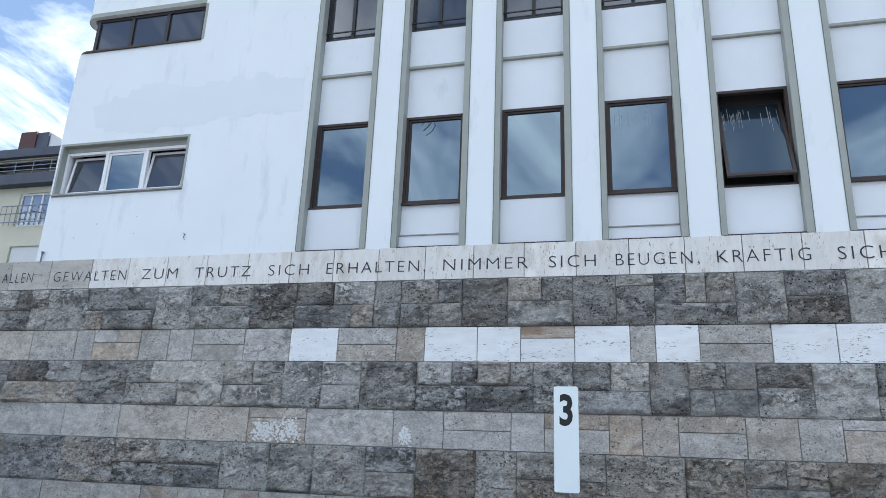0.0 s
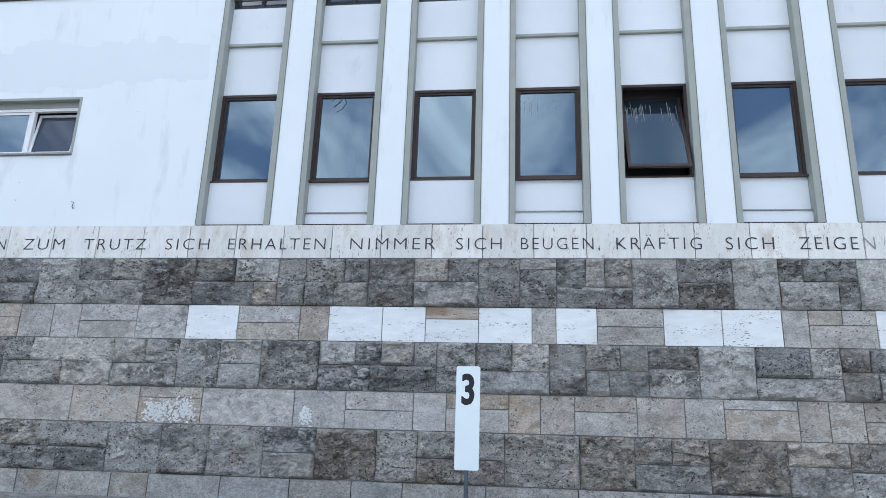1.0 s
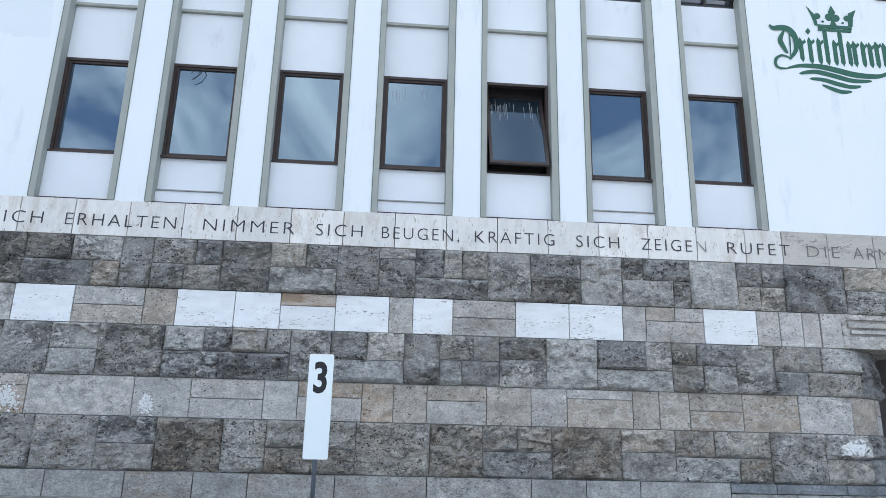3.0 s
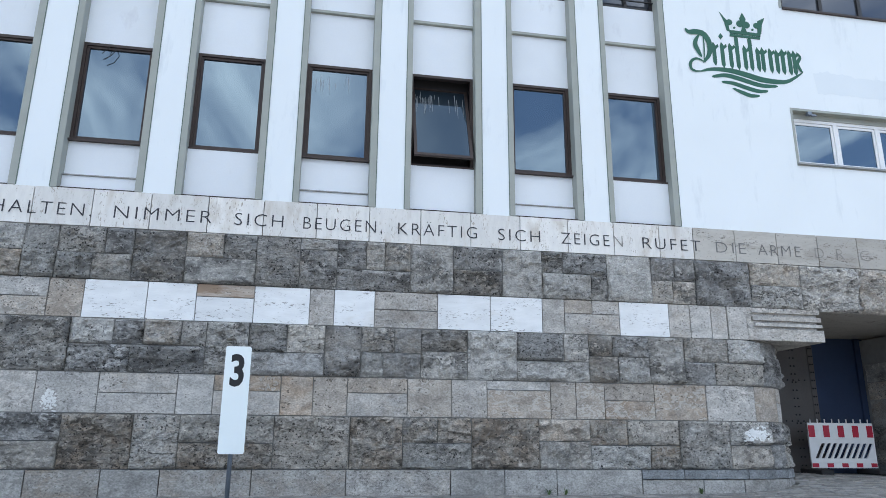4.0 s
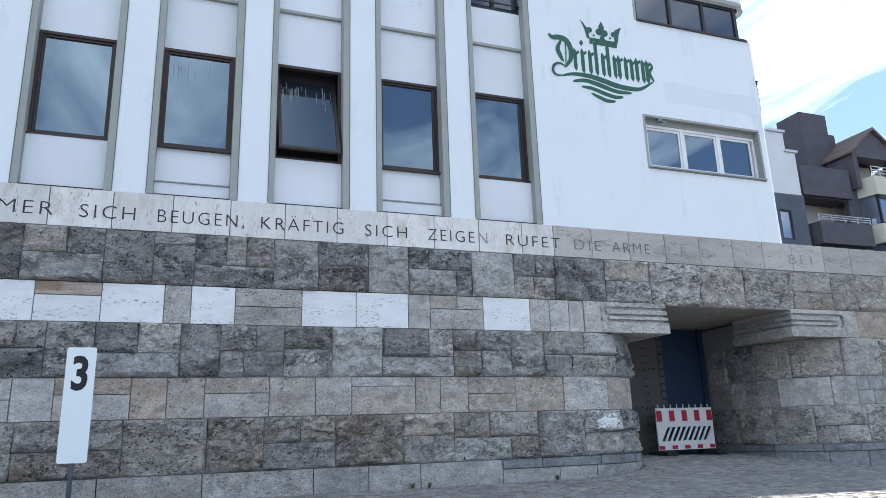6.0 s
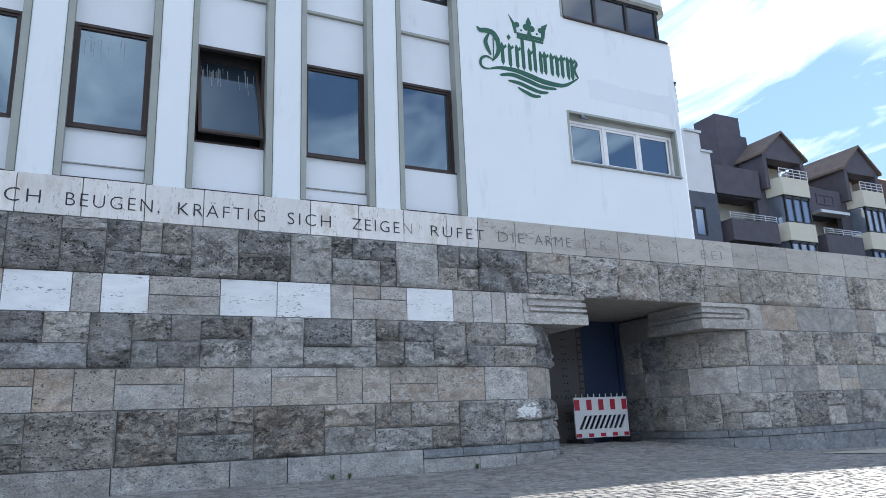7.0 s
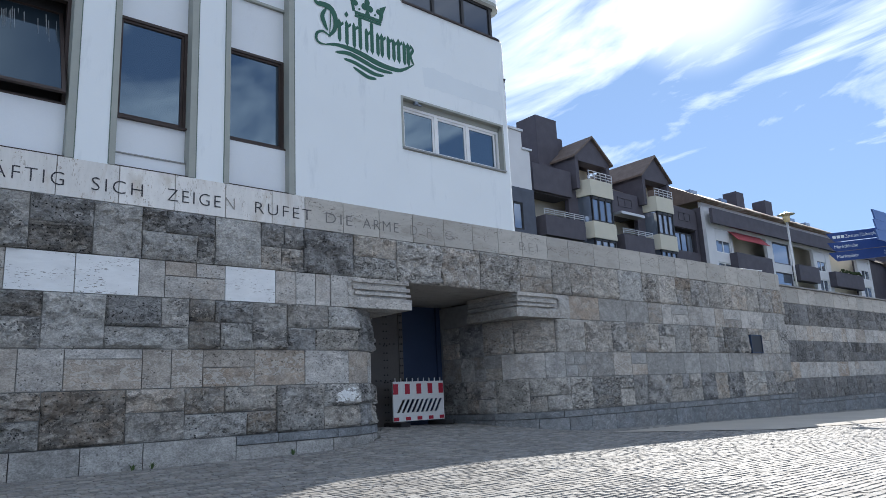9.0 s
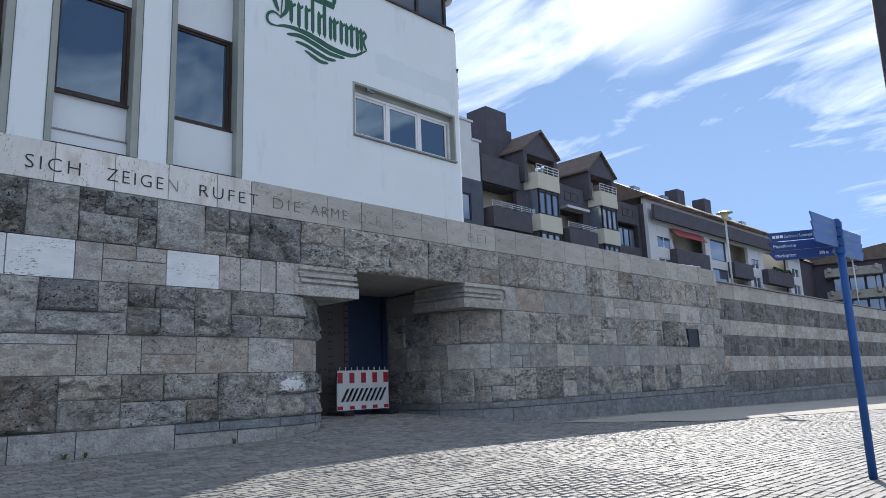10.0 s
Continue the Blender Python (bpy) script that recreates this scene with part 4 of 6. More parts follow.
for i, b in enumerate(BAYS):
    bay(i, b)


def side_window(x0, x1, z0, z1, tilted):
    """A white three-part window in a grey-green surround."""
    bpart("trim", frame_of(x0 - 0.05, x1 + 0.05, z0 - 0.05, z1 + 0.05, 0.055, -0.01, 0.3), "trim", "grey-green surround")
    w = bpart("window", frame_of(x0 + 0.005, x1 - 0.005, z0 + 0.005, z1 - 0.12, 0.07, 0.16, 0.25), "white_frame", "white three-part window")
    part("blind_box", boxes((x0 + 0.005, x1 - 0.005, 0.14, 0.26, z1 - 0.12, z1 - 0.005)), "trim", w)
    part("sill", boxes((x0 - 0.04, x1 + 0.04, -0.06, 0.16, z0 - 0.03, z0 + 0.006)), "sill", w)
    n = 3
    for k in range(n):
        a = x0 + 0.075 + (x1 - x0 - 0.15) * k / n
        b = x0 + 0.075 + (x1 - x0 - 0.15) * (k + 1) / n
        if k:
            part("mullion", boxes((a - 0.045, a + 0.045, 0.155, 0.25, z0 + 0.075, z1 - 0.19)), "white_frame", w)
        s = part("sash", frame_of(a + 0.045, b - 0.045, z0 + 0.08, z1 - 0.195, 0.055, 0.0, 0.06), "white_frame", w)
        # tilted sashes take darker glass, which paints in their dimmer reflection
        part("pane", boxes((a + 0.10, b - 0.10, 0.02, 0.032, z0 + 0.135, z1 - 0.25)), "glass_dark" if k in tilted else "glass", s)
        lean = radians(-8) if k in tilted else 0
        s.matrix_basis = Matrix.Translation((0, 0.18, z0 + 0.08)) @ Matrix.Rotation(lean, 4, "X") @ Matrix.Translation((0, 0, -z0 - 0.08))
    return w


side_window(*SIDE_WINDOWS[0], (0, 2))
side_window(*SIDE_WINDOWS[1], ())


# ---- the gate ----
bm = bmesh.new()
slab(bm, [(11.0, 0.06), (18.0, 0.06), (18.0, 4.6), (11.0, 4.6)], 3.646, 3.9)
tagged(part("gate_soffit", bm, "band_grey"), "stone underside of the gate lintel", "lintel", kind="structure")


def corbel(side):
    """A fluted bracket over the rounded jamb, its flutes running on round the inner end."""
    s = 1 if side < 0 else -1
    e = 12.69 if side < 0 else 16.13
    o = 10.57 if side < 0 else 18.25
    def span(a, b):
        return (min(a, b), max(a, b))
    ob = empty("gate_corbel", (e, 0, 2.98), label="fluted stone bracket under the gate lintel", category="corbel")
    def add(name, *items):
        p = part(name, boxes(*items, bevel=0.006), "smooth", ob)
        p.matrix_parent_inverse = Matrix.Translation((-e, 0, -2.98))
    add("block", (*span(o + s * 0.05, e - s * 0.09), 0.06, 1.95, 3.0, 3.63))
    add("end_block", (*span(o, o + s * 0.42), -0.012, 0.06, 2.985, 3.64))
    add("upper_flute", (*span(o + s * 0.42, e - s * 0.06), -0.012, 1.93, 3.54, 3.64))
    add("flute", (*span(o + s * 0.56, e - s * 0.04), -0.012, 1.93, 3.385, 3.475))
    add("flute", (*span(o + s * 0.60, e - s * 0.02), -0.012, 1.93, 3.27, 3.335))
    add("lower_block", (*span(o + s * 0.42, e), -0.012, 1.93, 2.985, 3.22))
    bm = bmesh.new()
    cx = o + s * 0.56
    pts = arc(cx, 3.38, 0.16, 90, 270, 8) if s > 0 else arc(cx, 3.38, 0.16, 90, -90, 8)
    base = [(o + s * 0.40, 3.545), (o + s * 0.40, 3.215)]
    prism(bm, pts + [(cx, 3.215), *base[::-1], (cx, 3.545)][:1] + base[::-1], -0.012, 0.055)
    p = part("rounded_end", bm, "smooth", ob)
    p.matrix_parent_inverse = Matrix.Translation((-e, 0, -2.98))


corbel(-1)
corbel(1)

# riveted flood gate that closes the passage
gate = empty("flood_gate", (14.4, 3.45, 0.4), label="riveted steel flood gate closing the passage, brown and dark blue", category="gate")


def gpart(name, bm, mat, label=""):
    p = part(name, bm, mat, gate, label)
    p.matrix_parent_inverse = Matrix.Translation((-14.4, -3.45, -0.4))
    return p


gpart("steel_leaf", boxes((12.3, 14.98, 3.42, 3.5, 0.1, 3.7)), "steel", "brownish steel leaf")
gpart("steel_leaf", boxes((15.0, 16.6, 3.52, 3.6, 0.1, 3.7)), "steel_dark", "dark blue steel leaf")
gpart("edge_strip", boxes((14.86, 15.0, 3.40, 3.55, 0.1, 3.7)), "steel")
gpart("edge_strip", boxes((16.3, 16.45, 3.45, 3.55, 0.1, 3.7)), "steel_dark")
rivet = bmesh.new()
bmesh.ops.create_uvsphere(rivet, u_segments=8, v_segments=5, radius=0.022)
rivet_mesh = mesh_of(rivet, "rivet", "black", True)
for x in (14.35, 14.45, 14.90, 14.96):
    for k in range(15):
        r = new("rivet", rivet_mesh)
        r.parent = gate
        r.matrix_parent_inverse = Matrix.Translation((-14.4, -3.45, -0.4))
        r.location = (x, 3.415 if x < 14.8 else 3.398, 0.5 + k * 0.2 + (0.05 if x > 14.8 else 0))
for k in range(6):
    for z in (1.55, 2.55):
        r = new("rivet", rivet_mesh)
        r.parent = gate
        r.matrix_parent_inverse = Matrix.Translation((-14.4, -3.45, -0.4))
        r.location = (13.9 + k * 0.16, 3.415, z)


# ---- red and white barrier before the gate ----
def barrier(width, m, label):
    ob = empty("road_barrier", (0, 0, 0), label=label, category="barrier")
    H0, H1 = 0.16, 1.17
    w = width / 2
    part("panel_frame", boxes((-w, -w + 0.05, -0.02, 0.02, H0, H1), (w - 0.05, w, -0.02, 0.02, H0, H1), (-w + 0.05, w - 0.05, -0.02, 0.02, 0.70, 0.79),
                              (-w + 0.05, w - 0.05, -0.02, 0.02, 0.27, 0.36), bevel=0.004), "barrier_white", ob)
    top = part("top_board", boxes((-w, w, -0.026, 0.026, 0.79, H1), bevel=0.004), "barrier_white", ob)
    low = part("bottom_board", boxes((-w, w, -0.026, 0.026, H0 - 0.02, 0.27), bevel=0.004), "barrier_white", ob)
    n = 9
    for i in range(n):
        a = -w + 2 * w * i / n
        if i % 2 == 0:
            b = a + 2 * w / n
            part("red_field", boxes((a + 0.01, b - 0.02, -0.0295, 0.0295, 0.84, H1 - 0.06)), "red", top)
            part("red_field", boxes((a + 0.01, b - 0.02, -0.0295, 0.0295, H0, 0.25)), "red", low)
    n, lean = 9, 0.21
    lo, hi = -w + 0.05, w - 0.05 - lean
    pitch = (hi - lo) / n
    for i in range(n + 1):
        a0, a1 = lo + pitch * i - (0.0 if i else lean), lo + pitch * (i + 1) - 0.095
        if i == n:
            a1 = w - 0.05
        bm = bmesh.new()
        if i == 0:
            prism(bm, [(lo, 0.36), (a1, 0.36), (a1 + lean, 0.70), (lo, 0.70)], -0.016, 0.016)
        elif i == n:
            prism(bm, [(a0, 0.36), (a1, 0.36), (a1, 0.70), (a0 + lean, 0.70)], -0.016, 0.016)
        else:
            prism(bm, [(a0, 0.36), (a1, 0.36), (a1 + lean, 0.70), (a0 + lean, 0.70)], -0.016, 0.016)
        part("slat", bm, "barrier_white", ob)
    for i in range(9):
        x = -w + 0.1 + (2 * w - 0.2) * i / 8
        part("peg", rods(((x, 0, H1), (x, 0, H1 + 0.09), 0.014)), "barrier_white", top)
    for x in (-w + 0.12, w - 0.12):
        part("foot", boxes((x - 0.16, x + 0.16, -0.38, 0.38, 0.0, 0.12), bevel=0.02), "rubber", ob, "dark recycled rubber foot")
    ob.matrix_basis = m
    return ob


gz = ground_z(15.1, 2.8)
barrier(1.75, pose(14.95, 2.72, gz, 0, 0, 0), "red and white plastic road barrier on rubber feet")

# ---- berth number sign ----
sign = empty("number_sign", (1.33, -0.85, ground_z(1.33, -0.85)), label="tall white number plate on a grey steel post", category="sign")
pz = sign.location.z
bm = bmesh.new()
r = 0.035
pl, pr, pb, pt = -0.2, 0.2, 0.79 - pz, 2.46 - pz
pts = arc(pr - r, pt - r, r, 0, 90, 4) + arc(pl + r, pt - r, r, 90, 180, 4) + arc(pl + r, pb + r, r, 180, 270, 4) + arc(pr - r, pb + r, r, 270, 360, 4)
prism(bm, pts, -0.004, 0.004)
plate = part("plate", bm, "sign_white", sign)
part("post", rods(((-0.005, 0.045, -0.05), (-0.005, 0.045, pt - 0.1), 0.035), n=14), "zinc", sign, smooth=True)
for z in (pb + 0.25, pt - 0.3):
    part("clamp", boxes((-0.05, 0.05, 0.005, 0.085, z - 0.02, z + 0.02)), "zinc", sign)
writing("number", "3", plate, "black", -0.108, pt - 0.615, 0.216, 0.47, -0.0065, weight=0.03)

# ---- finger post ----
post_at = Vector((12.27, -9.9, ground_z(12.27, -9.9)))
finger = empty("finger_post", post_at, label="blue finger post with blue direction blades", category="signpost")
part("post", rods(((0, 0, -0.05), (0, 0, 3.02), 0.046), n=20), "blue", finger, smooth=True)
bm = bmesh.new()
bmesh.ops.create_uvsphere(bm, u_segments=16, v_segments=8, radius=0.05, matrix=Matrix.Translation((0, 0, 3.02)))
part("cap", bm, "blue", finger, smooth=True)


def blade(heading, z, text, length, light=False, reach=0.07):
    """One blade: a thin blue plate with a cut tip, held by a collar; its words face the quay."""
    c, s = math.cos(heading), math.sin(heading)
    h = 0.112
    bm = bmesh.new()
    prism(bm, [(reach, 0), (reach + length, 0), (reach + length + 0.05, h), (reach, h)] if light else
          [(reach, 0), (reach + length - 0.05, 0), (reach + length, h * 0.55), (reach + length + 0.03, h), (reach, h)], -0.008, 0.008)
    p = part("blade", bm, "blue_sunlit" if light else "blue_dark", finger)
    p.matrix_basis = Matrix.Translation((0, 0, z)) @ Matrix.Rotation(heading, 4, "Z")
    part("collar", rods(((0, 0, h * 0.2), (0, 0, h * 0.8), 0.058), n=16), "blue", p)
    part("bracket", boxes((0.045, 0.09, -0.014, 0.014, h * 0.3, h * 0.7)), "zinc", p)
    turn = Matrix.Rotation(math.pi, 4, "Z")
    for t, a, w in text:
        writing("words", t, p, "sign_white", -(reach + a + w), 0.036, w, 0.04, -0.0095, pose_m=turn)
    return p


HEAD = math.radians(115)
top_blade = blade(HEAD, 2.85, [("Zentrum / Luisenplatz", 0.18, 0.35)], 0.70)
blade(HEAD, 2.73, [("Marktkirche", 0.41, 0.25)], 0.70)
blade(HEAD, 2.61, [("200 m", 0.06, 0.10), ("Marktplatz", 0.42, 0.23)], 0.70)
for k in range(3):
    part("pictogram", boxes((0.61 + 0.045 * k, 0.645 + 0.045 * k, -0.0095, 0.0095, 0.038, 0.074)), "sign_white", top_blade)
H2 = math.radians(178)
for k in range(3):
    b = blade(H2, 2.93 - 0.114 * k, [], 0.74, True)
    for z in (0.05,):
        part("bar", boxes((0.2, 0.5 - 0.08 * k, -0.0095, 0.0095, 0.045, 0.065)), "zinc", b, "pale line of small writing")
H3 = math.radians(358)
for k in range(3):
    b = blade(H3, 2.84 - 0.114 * k, [], 0.74, True)
    part("bar", boxes((0.2, 0.45, -0.0095, 0.0095, 0.045, 0.065)), "zinc", b, "pale line of small writing")


# ---- mast beside the finger post ----
mast = empty("steel_mast", (9.28, -11.37, ground_z(9.28, -11.37)), label="dark painted steel mast standing on the quay setts", category="mast")
part("shaft", rods(((0, 0, -0.05), (0, 0, 8.0), 0.176), n=24), "slate", mast, smooth=True)
part("foot_plate", rods(((0, 0, -0.02), (0, 0, 0.03), 0.3), n=24), "slate", mast)


# ---- weeds at the foot of the wall ----
def weed_tuft(x, y, seed):
    rs = random.Random(seed)
    ob = empty("weed_tuft", (x, y, ground_z(x, y) - 0.01), label="small green weed growing at the foot of the wall", category="weed", group="weeds at the wall")
    for k in range(14):
        a, h, lean = rs.uniform(0, 6.28), rs.uniform(0.05, 0.13), rs.uniform(0.02, 0.08)
        d = Vector((math.cos(a), math.sin(a), 0))
        side = Vector((-d.y, d.x, 0)) * rs.uniform(0.008, 0.016)
        bm = bmesh.new()
        p = [bm.verts.new(q) for q in (d * 0.01 - side * 0.4, d * 0.01 + side * 0.4, d * lean * 0.6 + side + Vector((0, 0, h * 0.65)),
                                       d * lean * 1.3 + Vector((0, 0, h)), d * lean * 0.6 - side + Vector((0, 0, h * 0.65)))]
        bm.faces.new(p)
        part("leaf", bm, "leaf", ob)


weed_tuft(7.0, -0.17, 1)
weed_tuft(6.7, -0.16, 2)
weed_tuft(9.6, -0.16, 3)


# ---- street lamps on the dike ----
def street_lamp(x, y, z0, top):
    ob = empty("street_lamp", (x, y, z0), label="mushroom-headed street lamp on a grey pole behind the wall", category="street lamp", group="lamps on the dike")
    h = top - z0
    part("pole", rods(((0, 0, 0), (0, 0, h - 0.5), 0.05), n=12), "rail", ob, smooth=True)
    bm = bmesh.new()
    rod(bm, (0, 0, h - 0.5), (0, 0, h - 0.12), 0.12, 16, 0.2)
    part("lantern", bm, "lamp_glass", ob, "yellowed lamp glass", smooth=True)
    bm = bmesh.new()
    rod(bm, (0, 0, h - 0.12), (0, 0, h), 0.42, 20, 0.08)
    part("hood", bm, "rail", ob)
    return ob


street_lamp(37.55, 1.75, 4.35, 9.08)
street_lamp(58.6, 1.65, 4.35, 9.15)

# ---- things on the wall ----
hatch = empty("wall_hatch", (28.87, -0.06, 2.41), label="dark square hatch set in the stone wall", category="hatch")
part("door", boxes((-0.41, 0.41, 0.0, 0.25, -0.32, 0.32), bevel=0.004), "black", hatch)
part("frame", frame_of(-0.43, 0.43, -0.34, 0.34, 0.03, -0.02, 0.25), "steel_dark", hatch)

# handrail behind the end of the wall
hr = empty("handrail", (30.2, 0.7, 4.35), label="pale tubular handrail behind the wall top", category="railing")
part("rail", rods(((-3.2, 0, 1.02), (1.6, 0, 1.18), 0.025)), "rail", hr)
for x in (-2.9, -0.6, 1.5):
    part("post", rods(((x, 0, 0), (x, 0, 1.03 + (x + 3.2) * 0.033), 0.022)), "rail", hr)

# ---- painted emblem on the plaster: crown, a row of strokes, waves ----
emblem = empty("wall_emblem", (11.7, 0, 9.4), label="dark green painted crown, strokes and waves on white plaster", category="emblem")


LAYER = [0]


def epart(name, bm):
    LAYER[0] += 1
    for q in bm.verts:
        if q.co.y < 0:
            q.co.y -= 0.0003 * LAYER[0]
    p = part(name, bm, "green", emblem)
    p.matrix_parent_inverse = Matrix.Translation((-11.7, 0, -9.4))
    return p


def ribbon(pts, widths, y0=-0.0045, y1=0.002):
    """A band along a line of (x, z), swelling and thinning."""
    bm = bmesh.new()
    up, dn = [], []
    for i, (x, z) in enumerate(pts):
        a, b = pts[max(0, i - 1)], pts[min(len(pts) - 1, i + 1)]
        d = Vector((b[0] - a[0], b[1] - a[1])).normalized()
        w = widths(i / (len(pts) - 1)) / 2
        up.append(bm.verts.new((x - d.y * w, y0, z + d.x * w)))
        dn.append(bm.verts.new((x + d.y * w, y0, z - d.x * w)))
    for i in range(len(pts) - 1):
        bm.faces.new((dn[i], dn[i + 1], up[i + 1], up[i]))
    return bm


def curve(pts, width, taper=0.7):
    """A painted stroke through a few points, thin at its ends."""
    out = []
    for i in range(len(pts) - 1):
        p0, p1, p2, p3 = (Vector(pts[max(0, min(len(pts) - 1, i + k))]) for k in (-1, 0, 1, 2))
        for j in range(5):
            t = j / 5
            out.append(0.5 * (2 * p1 + (p2 - p0) * t + (2 * p0 - 5 * p1 + 4 * p2 - p3) * t * t + (3 * p1 - p0 - 3 * p2 + p3) * t ** 3))
    out.append(Vector(pts[-1]))
    return ribbon([tuple(q) for q in out], lambda t: width * max(0.0, math.sin(math.pi * t)) ** taper + 0.014)


epart("wave", curve([(10.50, 8.86), (10.81, 8.95), (11.23, 8.96), (11.60, 8.90), (11.97, 8.82), (12.36, 8.80), (12.66, 8.85), (13.05, 9.10)], 0.125))
epart("wave", curve([(10.78, 8.76), (11.12, 8.83), (11.49, 8.77), (11.95, 8.67), (12.38, 8.69)], 0.10, 0.4))
epart("wave", curve([(11.00, 8.66), (11.29, 8.65), (11.61, 8.57), (11.89, 8.52), (12.12, 8.55)], 0.09, 0.4))
epart("wave", curve([(11.25, 8.53), (11.50, 8.44), (11.68, 8.39), (11.90, 8.41)], 0.085, 0.5))
# row of upright strokes, tall and short, standing for the lettering
for x, top in ((10.90, 9.58), (11.10, 9.60), (11.30, 9.60), (11.47, 9.84), (11.65, 9.58), (11.80, 9.82), (11.97, 9.57), (12.09, 9.58),
               (12.28, 9.58), (12.44, 9.56), (12.59, 9.60), (12.76, 9.58), (12.88, 9.58)):
    foot = 9.09 if x < 11 else 9.05
    bm = bmesh.new()
    w = 0.047
    prism(bm, [(x - w, foot + 0.04), (x + 0.01, foot - 0.05), (x + w, foot + 0.04), (x + w, top - 0.03), (x - 0.01, top + 0.06), (x - w, top - 0.03)], -0.0045, 0.002)
    epart("stroke", bm)
    if top < 9.7:
        bm = bmesh.new()
        prism(bm, [(x + w, top - 0.12), (x + w + 0.075, top - 0.05), (x + w + 0.055, top + 0.02), (x + w, top - 0.04)], -0.0045, 0.002)
        epart("stroke", bm)
epart("stroke", curve([(12.95, 9.60), (13.03, 9.48), (12.94, 9.32), (13.00, 9.16), (13.05, 9.10)], 0.07))
bm = bmesh.new()
prism(bm, [(11.09, 9.72), (11.15, 9.80), (11.10, 9.88), (11.04, 9.80)], -0.0045, 0.002)
epart("stroke", bm)
epart("stroke", curve([(10.24, 9.90), (10.32, 9.82), (10.50, 9.84), (10.68, 9.80), (10.79, 9.60), (10.77, 9.32), (10.60, 9.08)], 0.13, 0.6))
epart("stroke", curve([(10.56, 9.78), (10.45, 9.56), (10.50, 9.38), (10.58, 9.22)], 0.10))
epart("stroke", curve([(10.66, 9.80), (10.66, 9.50), (10.63, 9.15)], 0.018))
epart("stroke", curve([(10.66, 9.10), (10.46, 9.17), (10.31, 9.08), (10.29, 8.93), (10.38, 8.86), (10.54, 8.87)], 0.055))
# crown
bm = bmesh.new()
prism(bm, [(11.32, 9.83), (12.07, 9.83), (12.085, 9.89), (11.335, 9.89)], -0.0045, 0.002)
prism(bm, [(11.335, 9.905), (12.09, 9.905), (12.10, 9.985), (11.335, 9.985)], -0.0045, 0.002)
epart("crown_band", bm)
for pts in ([(11.335, 9.96), (11.31, 10.20), (11.13, 10.42), (11.22, 10.20), (11.27, 9.96)], [(12.12, 9.98), (12.16, 10.20), (12.25, 10.41), (12.06, 10.30), (12.03, 9.98)]):
    bm = bmesh.new()
    prism(bm, pts, -0.0045, 0.002)
    epart("crown_leaf", bm)
for x, z, r in ((11.61, 10.18, 0.085), (11.77, 10.17, 0.085), (11.69, 10.31, 0.075), (11.35, 10.19, 0.07), (12.02, 10.18, 0.07), (11.46, 10.06, 0.025), (11.91, 10.06, 0.025)):
    bm = bmesh.new()
    prism(bm, arc(x, z, r, 0, 345, 14), -0.0045, 0.002)
    epart("crown_leaf", bm)
bm = bmesh.new()
prism(bm, [(11.62, 9.985), (11.76, 9.985), (11.71, 10.12), (11.755, 10.34), (11.69, 10.47), (11.625, 10.34), (11.67, 10.12)], -0.0045, 0.002)
epart("crown_leaf", bm)

# ---- inscription on the band ----
INSCRIPTION = [("ALLEN", -11.60, -10.75), ("GEWALTEN", -10.18, -8.27), ("ZUM", -7.87, -6.98), ("TRUTZ", -6.55, -5.23), ("SICH", -4.82, -3.91), ("ERHALTEN,", -3.52, -1.43),
               ("NIMMER", -1.07, 0.585), ("SICH", 0.98, 1.84), ("BEUGEN,", 2.20, 3.65), ("KR\u00c4FTIG", 3.95, 5.47), ("SICH", 5.89, 6.73), ("ZEIGE", 7.16, 8.16), ("RUFET", 8.86, 10.12)]
for text, a, b in INSCRIPTION:
    writing("inscription", text, upper_wall, "letter", a, 4.745, b - a, 0.235, -0.0185, weight=-0.013, spacing=1.22)
for text, a, b in [("DIE", 10.46, 11.13), ("ARME", 11.40, 12.38)]:
    writing("inscription", text, upper_wall, "letter_faded", a, 4.745, b - a, 0.235, -0.0185, "weathered, faded carved letters", weight=-0.013, spacing=1.22)
for text, a, b in [("N", 8.25, 8.44), ("D", 12.72, 12.93), ("R", 13.22, 13.42), ("G", 13.78, 14.03), ("BEI", 16.38, 17.10)]:
    writing("inscription", text, upper_wall, "letter_worn", a, 4.745, b - a, 0.235, -0.0185, "weathered, half lost carved letters", weight=-0.013, spacing=1.22)


# ---- pale lime patches left on the sawn blocks ----
def lime_patch(x0, x1, z0, z1, count, seed):
    rs = random.Random(seed)
    bm = bmesh.new()
    for k in range(count):
        cx = x0 + (x1 - x0) * rs.betavariate(2, 2)
        cz = z0 + (z1 - z0) * rs.betavariate(2, 2)
        r = rs.uniform(0.006, 0.024)
        n = rs.randint(6, 9)
        vs = []
        for i in range(n):
            a = 2 * math.pi * i / n
            q = r * rs.uniform(0.5, 1.3)
            vs.append(bm.verts.new((cx + q * 1.2 * math.cos(a), -0.0085 - 0.00004 * k, cz + q * math.sin(a))))
        bm.faces.new(vs)
    ob = part("lime_patch", bm, "lime", main_wall, "flaking pale lime patch")
    return tagged(ob, kind="stuff")


lime_patch(-4.85, -4.2, 1.43, 1.86, 300, 1)
lime_patch(-4.3, -3.72, 1.43, 1.90, 270, 2)
lime_patch(-1.80, -1.55, 1.43, 1.80, 110, 3)


